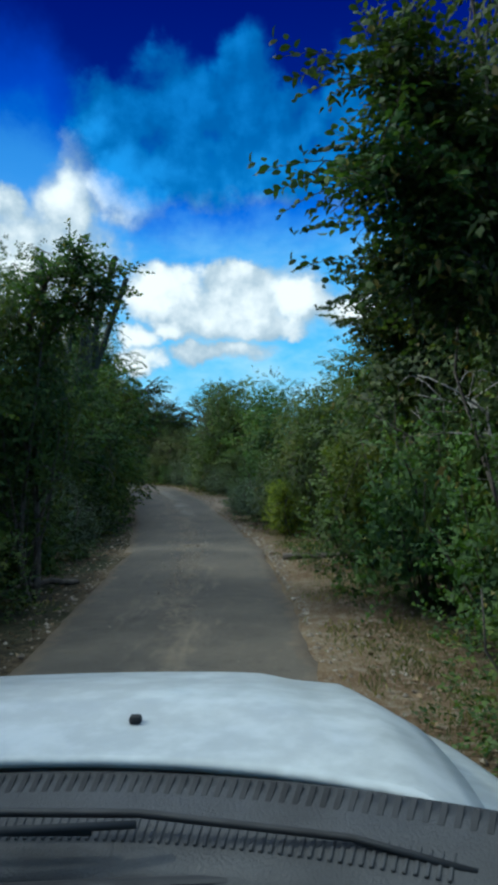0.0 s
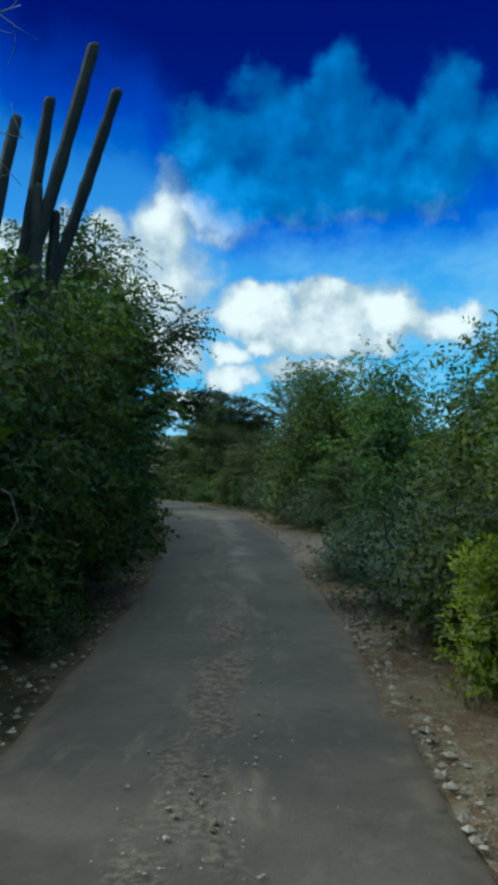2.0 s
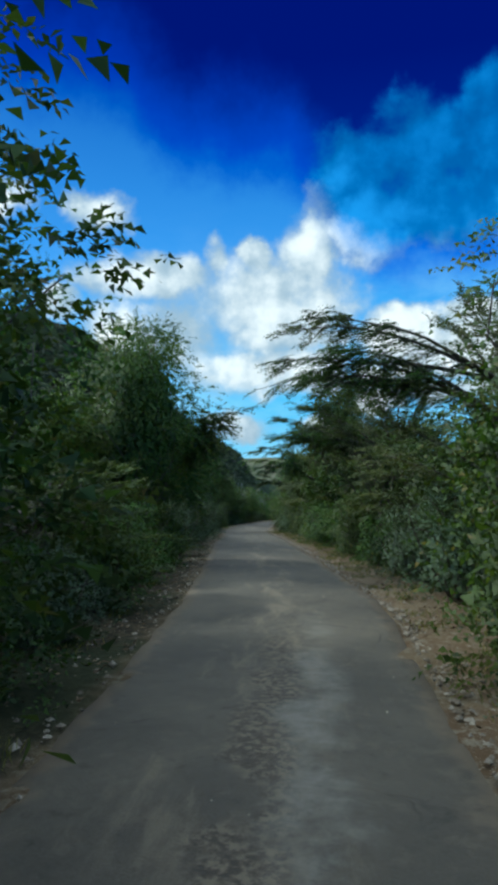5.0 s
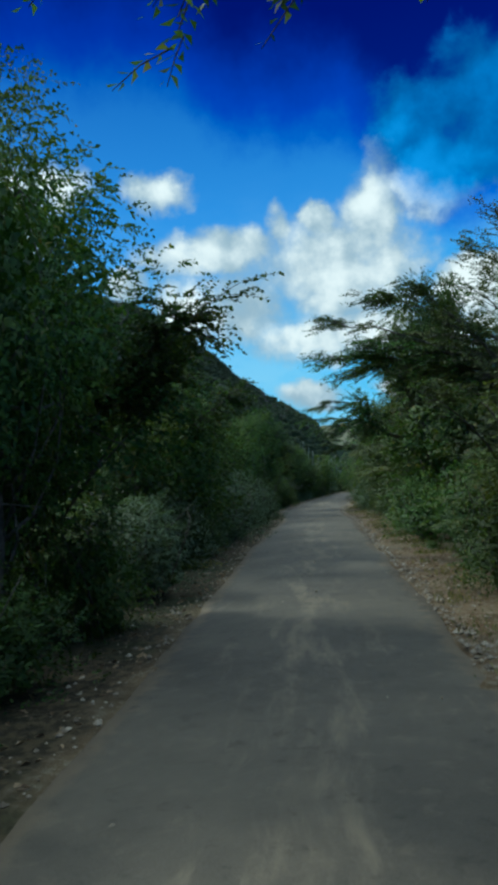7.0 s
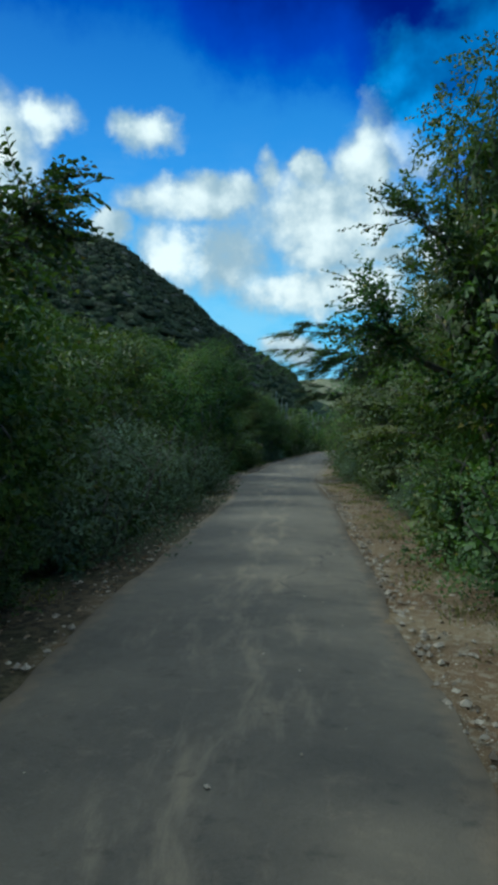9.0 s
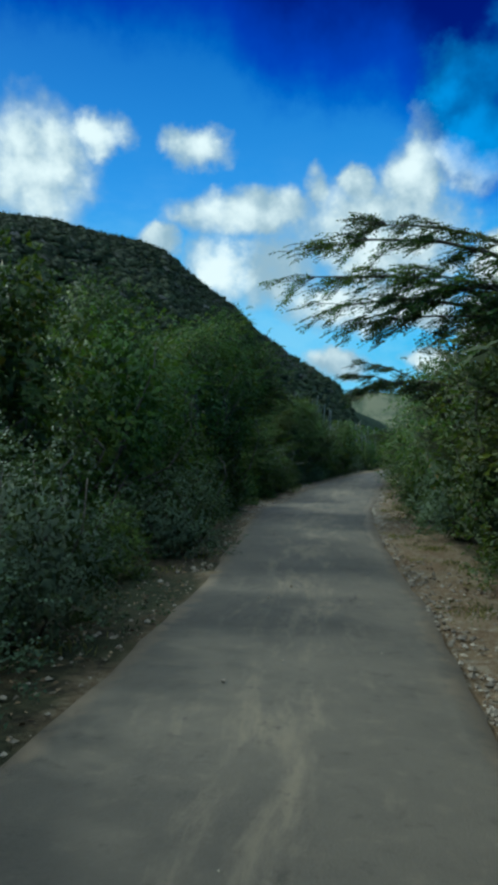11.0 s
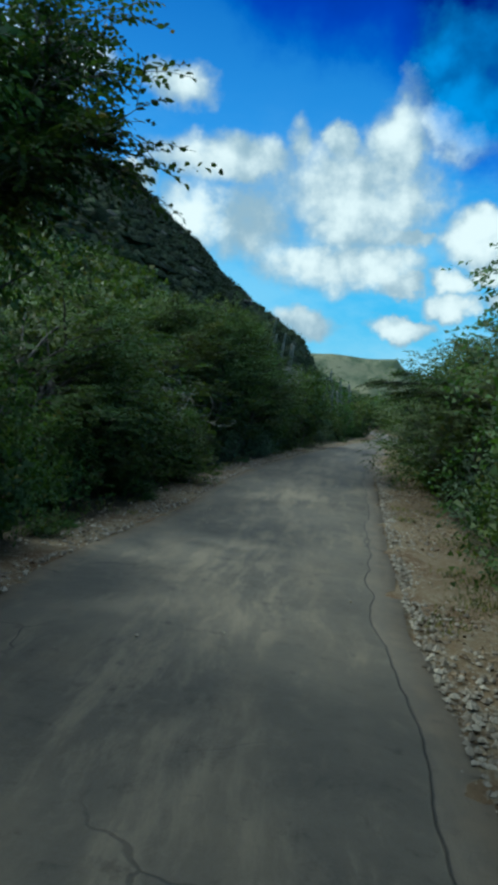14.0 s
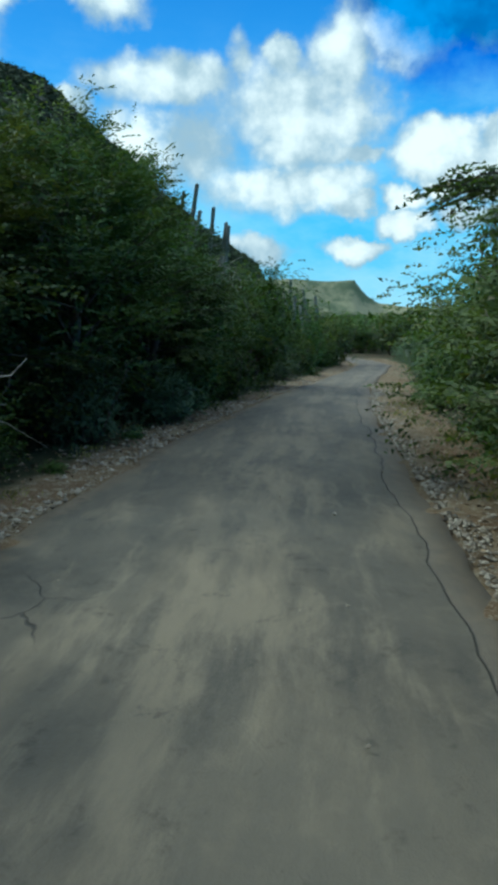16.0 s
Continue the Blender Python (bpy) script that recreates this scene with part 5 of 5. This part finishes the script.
def scrub_field(x, y, k, fine, lo, hi, seed, name, label, mat=M_FINE, soft=0.3):
    """Low clumps of leaves on the slope or the plain, one object."""
    r = np.random.default_rng(seed)
    keep = (np.maximum(edge_l(y) - x, x - edge_r(y)) > 11) | (y > 165)
    x, y = x[keep], y[keep]
    z, hill, _ = land(x, y)
    z = z + fbm(x, y, 0.02, 3) * np.clip(hill / 12, 0, 1) * 4.0
    V, F, N, o = [], [], [], 0
    for i in range(len(x)):
        s = r.uniform(lo, hi) * (1.25 if hill[i] < 3 else 0.9)
        pts, dr = blob_points(k, (x[i], y[i], z[i] + s * 0.55), (s * 1.15, s * 1.15, s * 0.8), r, 0.6)
        v, f = blades(pts, dr + r.normal(size=(k, 3)) * 0.6, s * fine, s * fine * 0.75, r)
        if soft < 0.2:
            dome = LUMP * s * (1 + r.normal(size=(15, 1)) * 0.25) * np.array([1.15, 1.15, 0.85])
            v, f = np.concatenate([v, dome + (x[i], y[i], z[i] - 0.1)]), np.concatenate([f, LUMP_F + len(v)])
        f, nn = massed(v, f, np.array([x[i], y[i], z[i]]), np.array([s, s, s]), 0.2, soft)
        V.append(v)
        N.append(nn)
        F.append(f + o)
        o += len(v)
    tagged(new(name, leafy(name, V, F, N, mat)), label, "scrub", kind="stuff")


def slope_spots(r, n, a, b, near, far, power):
    """Random places on the slope between two bearings and two distances."""
    az, d = np.radians(r.uniform(a, b, n)), near + (far - near) * r.uniform(0, 1, n) ** power
    return HX + np.sin(az) * d, HY + np.cos(az) * d


def far_scrub():
    r = np.random.default_rng(41)
    scrub_field(*slope_spots(r, 1500, -78, 8, 22, 95, 0.6), 44, 0.34, 0.9, 1.8, 42, "slope_scrub", "dense green scrub on the lower slope of the hill")
    scrub_field(*slope_spots(r, 8200, -78, 8, 90, 300, 0.7), 11, 0.30, 0.6, 1.7, 45, "hill_scrub", "low dark green scrub covering the hill and valley", M_HILL_SHADED, 0.08)
    scrub_field(*slope_spots(r, 4200, -52, -24, 110, 260, 0.7), 9, 0.30, 0.6, 1.9, 44, "crest_scrub", "wind-clipped dark scrub on the rocky crest of the hill", M_HILL_SHADED, 0.08)
    scrub_field(r.uniform(-66, 40, 2600), r.uniform(-30, 165, 2600), 26, 0.42, 1.0, 2.1, 43, "plain_scrub", "dense dark green scrub covering the plain beside the road")


far_scrub()


def hill_place(r, n):
    az, d = np.radians(r.uniform(-70, -22, n)), 110 + 150 * r.uniform(0, 1, n) ** 0.6
    return np.stack([HX + np.sin(az) * d, HY + np.cos(az) * d], 1)


# rock colour lowered to look shaded like the slope
M_ROCK = stone_material("shaded_rock", (0.024, 0.025, 0.02), (0.062, 0.061, 0.05))
stones(1500, hill_place, 0.4, 2.0, M_ROCK, "hill_rocks", "weathered rocks on the upper slope of the hill, coloured as in shade", 51)


# ---- the white four-wheel drive in which the drive begins ----
def plain(name, col, rough, metal=0.0, coat=0.0, grain=0.0):
    m, g, b = material(name)
    p = place(g)
    n = g.noise(p, 14.0, 5.0)
    g.t.links.new(g.mix(g.step(n, 0.35, 0.7), tuple(c * 0.85 for c in col), tuple(min(c * 1.1, 1.0) for c in col)), b.inputs["Base Color"])
    g.t.links.new(g.step(g.noise(p, 6.0, 4.0), 0.3, 0.7, rough * 0.8, min(rough * 1.3, 1.0)), b.inputs["Roughness"])
    b.inputs["Metallic"].default_value, b.inputs["Coat Weight"].default_value = metal, coat
    if grain:
        bump(g, b, g.noise(p, 220.0, 3.0), grain)
    return m


M_PAINT = plain("white_paint", (0.38, 0.40, 0.395), 0.42, 0.0, 0.15)
M_PLASTIC = plain("grey_black_plastic", (0.03, 0.031, 0.033), 0.6, 0.0, 0.0, 0.002)
M_DASH = plain("dashboard_vinyl", (0.03, 0.034, 0.038), 0.7, 0.0, 0.0, 0.002)
M_BLACK = plain("black_rubber", (0.012, 0.012, 0.013), 0.7)
M_RIM = plain("grey_steel", (0.35, 0.36, 0.37), 0.4, 0.8)
CX = -0.40


def box(lo, hi, bevel=0.0, seg=2):
    bm = bmesh.new()
    bmesh.ops.create_cube(bm, size=1.0)
    for v in bm.verts:
        v.co = Vector([lo[i] + (hi[i] - lo[i]) * (v.co[i] + 0.5) for i in range(3)])
    if bevel:
        bmesh.ops.bevel(bm, geom=bm.edges[:], offset=bevel, segments=seg, profile=0.5, affect="EDGES")
    return bm


def bm_part(name, bm, mat, parent, label="", smooth=False):
    me = bpy.data.meshes.new(name)
    bm.to_mesh(me)
    bm.free()
    me.materials.append(mat)
    if smooth:
        me.polygons.foreach_set("use_smooth", np.ones(len(me.polygons), bool))
    return part(name, me, parent, label)


def sheet(fn, nu, nv, thick, mat, name, parent, label=""):
    """A curved panel of some thickness from fn(u, v), u and v in 0..1."""
    P = np.array([fn(i / (nu - 1), j / (nv - 1)) for j in range(nv) for i in range(nu)])
    Q = P - np.array([0, 0, thick])
    F = grid_faces(nu, nv).tolist()
    n = nu * nv
    F += [[a + n for a in f[::-1]] for f in F]
    ring = [i for i in range(nu)] + [j * nu + nu - 1 for j in range(1, nv)] + [(nv - 1) * nu + i for i in range(nu - 2, -1, -1)] + [j * nu for j in range(nv - 2, 0, -1)]
    F += [[ring[k], ring[k] + n, ring[(k + 1) % len(ring)] + n, ring[(k + 1) % len(ring)]] for k in range(len(ring))]
    me = mesh_of(name, np.concatenate([P, Q]), F, mat, True)
    return part(name, me, parent, label)


def rear_y(x):
    return 1.165 - 0.26 * (x - CX) ** 2 / 0.72


def build_car():
    car = new("car")
    tagged(car, "white four-wheel drive car standing on the narrow road", "car")

    def hood_at(u, v):
        x = CX + (u - 0.5) * 2 * (0.735 - 0.02 * v - 0.14 * max(v - 0.5, 0) ** 1.5)
        y0 = rear_y(x)
        y1 = 1.72 - 0.10 * (2 * u - 1) ** 2
        w = min(v / 0.72, 1.0)
        y = y0 + (y1 - y0) * w
        z = 1.245 + 0.022 * math.sin(w * math.pi) - 0.01 * w - 0.02 * abs(2 * u - 1) ** 4
        bulge = 0.014 / (1 + math.exp((abs(x - CX) - 0.46 - 0.06 * (1 - w)) * 60))
        z += bulge * min(max((w - 0.25) * 6, 0), 1)
        if v > 0.72:
            k = (v - 0.72) / 0.28
            y += 0.30 * math.sin(k * math.pi / 2)
            z -= 0.30 * (1 - math.cos(k * math.pi / 2))
        z -= 0.045 * max(abs(2 * u - 1) - 0.86, 0) / 0.14
        return x, y, z - 0.062 * max(y - 1.15, 0) - 0.012 * (x - CX)

    hood = sheet(hood_at, 41, 36, 0.012, M_PAINT, "hood", car, "dusty white painted hood")
    nozzle = box((-0.218, 1.288, 1.246), (-0.196, 1.308, 1.262), 0.006)
    bm_part("washer_nozzle", nozzle, M_BLACK, hood, "small black washer nozzle")
    for s in (-1, 1):
        def fender_at(u, v, s=s):
            x = CX + s * (0.745 - 0.03 * v + 0.20 * u)
            y = 1.02 + 0.86 * v
            z = 1.17 - 0.085 * v - 0.05 * v * v - 0.03 * u - 0.05 * u * u - 0.30 * max(u - 0.75, 0)
            return x, y, z - 0.012 * (x - CX)
        sheet(fender_at, 9, 12, 0.25, M_PAINT, "fender", car, "white painted wing beside the hood")
    # cowl with its row of slots
    def cowl_at(u, v):
        x = CX + (u - 0.5) * 1.52
        return x, rear_y(x) - 0.20 + 0.195 * v, 1.172 + 0.055 * v + 0.008 * math.sin(v * math.pi)
    cowl = sheet(cowl_at, 31, 7, 0.02, M_PLASTIC, "cowl_panel", car, "dark grey plastic cowl below the windscreen")
    slot = box((-0.0045, -0.020, -0.0015), (0.0045, 0.020, 0.0015), 0.0006, 1)
    me = bpy.data.meshes.new("slot")
    slot.to_mesh(me)
    slot.free()
    me.materials.append(M_BLACK)
    for i in range(78):
        x = CX - 0.72 + i * 0.0187
        o = part("slot", me, cowl)
        o.location = (x, rear_y(x) - 0.036, 1.2228)
        o.rotation_euler = (radians(16), 0, math.atan(-0.52 * (x - CX) / 0.72))
    low = box((-0.0028, -0.022, -0.003), (0.0028, 0.022, 0.003), 0.001, 1)
    me2 = bpy.data.meshes.new("grille_bar")
    low.to_mesh(me2)
    low.free()
    me2.materials.append(M_PLASTIC)
    for i in range(50):
        x = CX + 0.02 + i * 0.0125
        o = part("grille_bar", me2, cowl)
        o.location = (x, rear_y(x) - 0.125, 1.1995)
        o.rotation_euler = (radians(16), 0, math.atan(-0.52 * (x - CX) / 0.72))
    # wipers
    for pts in ([(-0.78, 1.00, 1.222), (-0.45, 1.035, 1.228), (-0.16, 1.01, 1.226), (0.12, 0.95, 1.212), (0.26, 0.885, 1.198)],
                [(-1.10, 0.92, 1.205), (-0.80, 0.985, 1.215), (-0.50, 1.00, 1.22), (-0.22, 0.985, 1.216)]):
        v, f = tube(pts, [0.004, 0.006, 0.006, 0.005, 0.005][:len(pts)], 8)
        w = part("wiper_arm", mesh_of("wiper_arm", v, f, M_BLACK, True), car, "black windscreen wiper")
        a, b_ = np.array(pts[0]), np.array(pts[2])
        v, f = tube([a + (0, -0.03, 0.0), (a + b_) / 2 + (0, -0.035, 0.004), b_ + (0, -0.03, 0.0)], [0.006, 0.008, 0.006], 6)
        part("wiper_blade", mesh_of("wiper_blade", v, f, M_BLACK, True), w)
    # dashboard
    def dash_at(u, v):
        x = CX + (u - 0.5) * 1.46
        y1 = rear_y(x) - 0.22
        ridge = 0.012 * math.sin(min(max((v - 0.70) / 0.30, 0), 1) * math.pi * 4) ** 2
        return x, 0.36 + (y1 - 0.36) * v, 1.165 - 0.018 * v + ridge - 0.05 * max(0.12 - v, 0) * 8
    dash = sheet(dash_at, 25, 41, 0.08, M_DASH, "dashboard", car, "dark grey vinyl dashboard top")
    bm_part("vent_slot", box((-0.62, 0.735, 1.150), (-0.05, 0.757, 1.164), 0.004), M_BLACK, dash, "black demister slot")
    bm_part("seal", box((CX - 0.74, 0.925, 1.150), (CX + 0.74, 0.95, 1.178), 0.008), M_BLACK, dash, "black rubber windscreen seal")
    # pillars, roof and body
    for s in (-1, 1):
        v, f = tube([(CX + s * 0.79, 0.95, 1.16), (CX + s * 0.74, 0.55, 1.56), (CX + s * 0.70, 0.18, 1.89)], [0.045, 0.04, 0.045], 8)
        part("windscreen_pillar", mesh_of("windscreen_pillar", v, f, M_PAINT, True), car)
        bm_part("side_panel", box((CX + s * 0.86 - 0.03, -1.75, 0.42), (CX + s * 0.86 + 0.03, 1.05, 1.17), 0.02), M_PAINT, car)
        for y in (-0.30, -1.55):
            bm_part("side_pillar", box((CX + s * 0.80 - 0.035, y - 0.06, 1.16), (CX + s * 0.80 + 0.035, y + 0.06, 1.87), 0.015), M_PAINT, car)
    bm_part("roof", box((CX - 0.80, -1.72, 1.885), (CX + 0.80, 0.20, 1.945), 0.025), M_PAINT, car, "white roof with dark header lining")
    bm_part("header_lining", box((CX - 0.72, 0.06, 1.872), (CX + 0.72, 0.20, 1.888), 0.008), M_BLACK, car)
    bm_part("tailgate", box((CX - 0.84, -1.80, 0.42), (CX + 0.84, -1.74, 1.20), 0.02), M_PAINT, car)
    bm_part("floor_pan", box((CX - 0.82, -1.74, 0.42), (CX + 0.82, 0.95, 0.50), 0.02), M_BLACK, car)
    bm_part("bulkhead", box((CX - 0.80, 0.93, 0.45), (CX + 0.80, 0.99, 1.13), 0.01), M_BLACK, car)
    bm_part("front_panel", box((CX - 0.70, 1.86, 0.48), (CX + 0.70, 2.00, 0.96), 0.04), M_PAINT, car)
    bm_part("bumper", box((CX - 0.86, 1.95, 0.42), (CX + 0.86, 2.10, 0.62), 0.04), M_PLASTIC, car)
    for y in (1.45, -1.20):
        for s in (-1, 1):
            bm = bmesh.new()
            bmesh.ops.create_cone(bm, cap_ends=True, segments=28, radius1=0.36, radius2=0.36, depth=0.22, matrix=Matrix.Translation((CX + s * 0.78, y, 0.34 + ground_z(CX, y))) @ Matrix.Rotation(radians(90), 4, "Y"))
            bmesh.ops.bevel(bm, geom=[e for e in bm.edges if len(e.link_faces) == 2 and e.calc_face_angle() > 1], offset=0.03, segments=2, affect="EDGES")
            tyre = bm_part("wheel", bm, M_BLACK, car, "black tyre on a grey steel rim")
            bm = bmesh.new()
            bmesh.ops.create_cone(bm, cap_ends=True, segments=24, radius1=0.21, radius2=0.19, depth=0.23, matrix=Matrix.Translation((CX + s * 0.785, y, 0.34 + ground_z(CX, y))) @ Matrix.Rotation(radians(90 * s), 4, "Y"))
            bm_part("rim", bm, M_RIM, tyre)


build_car()
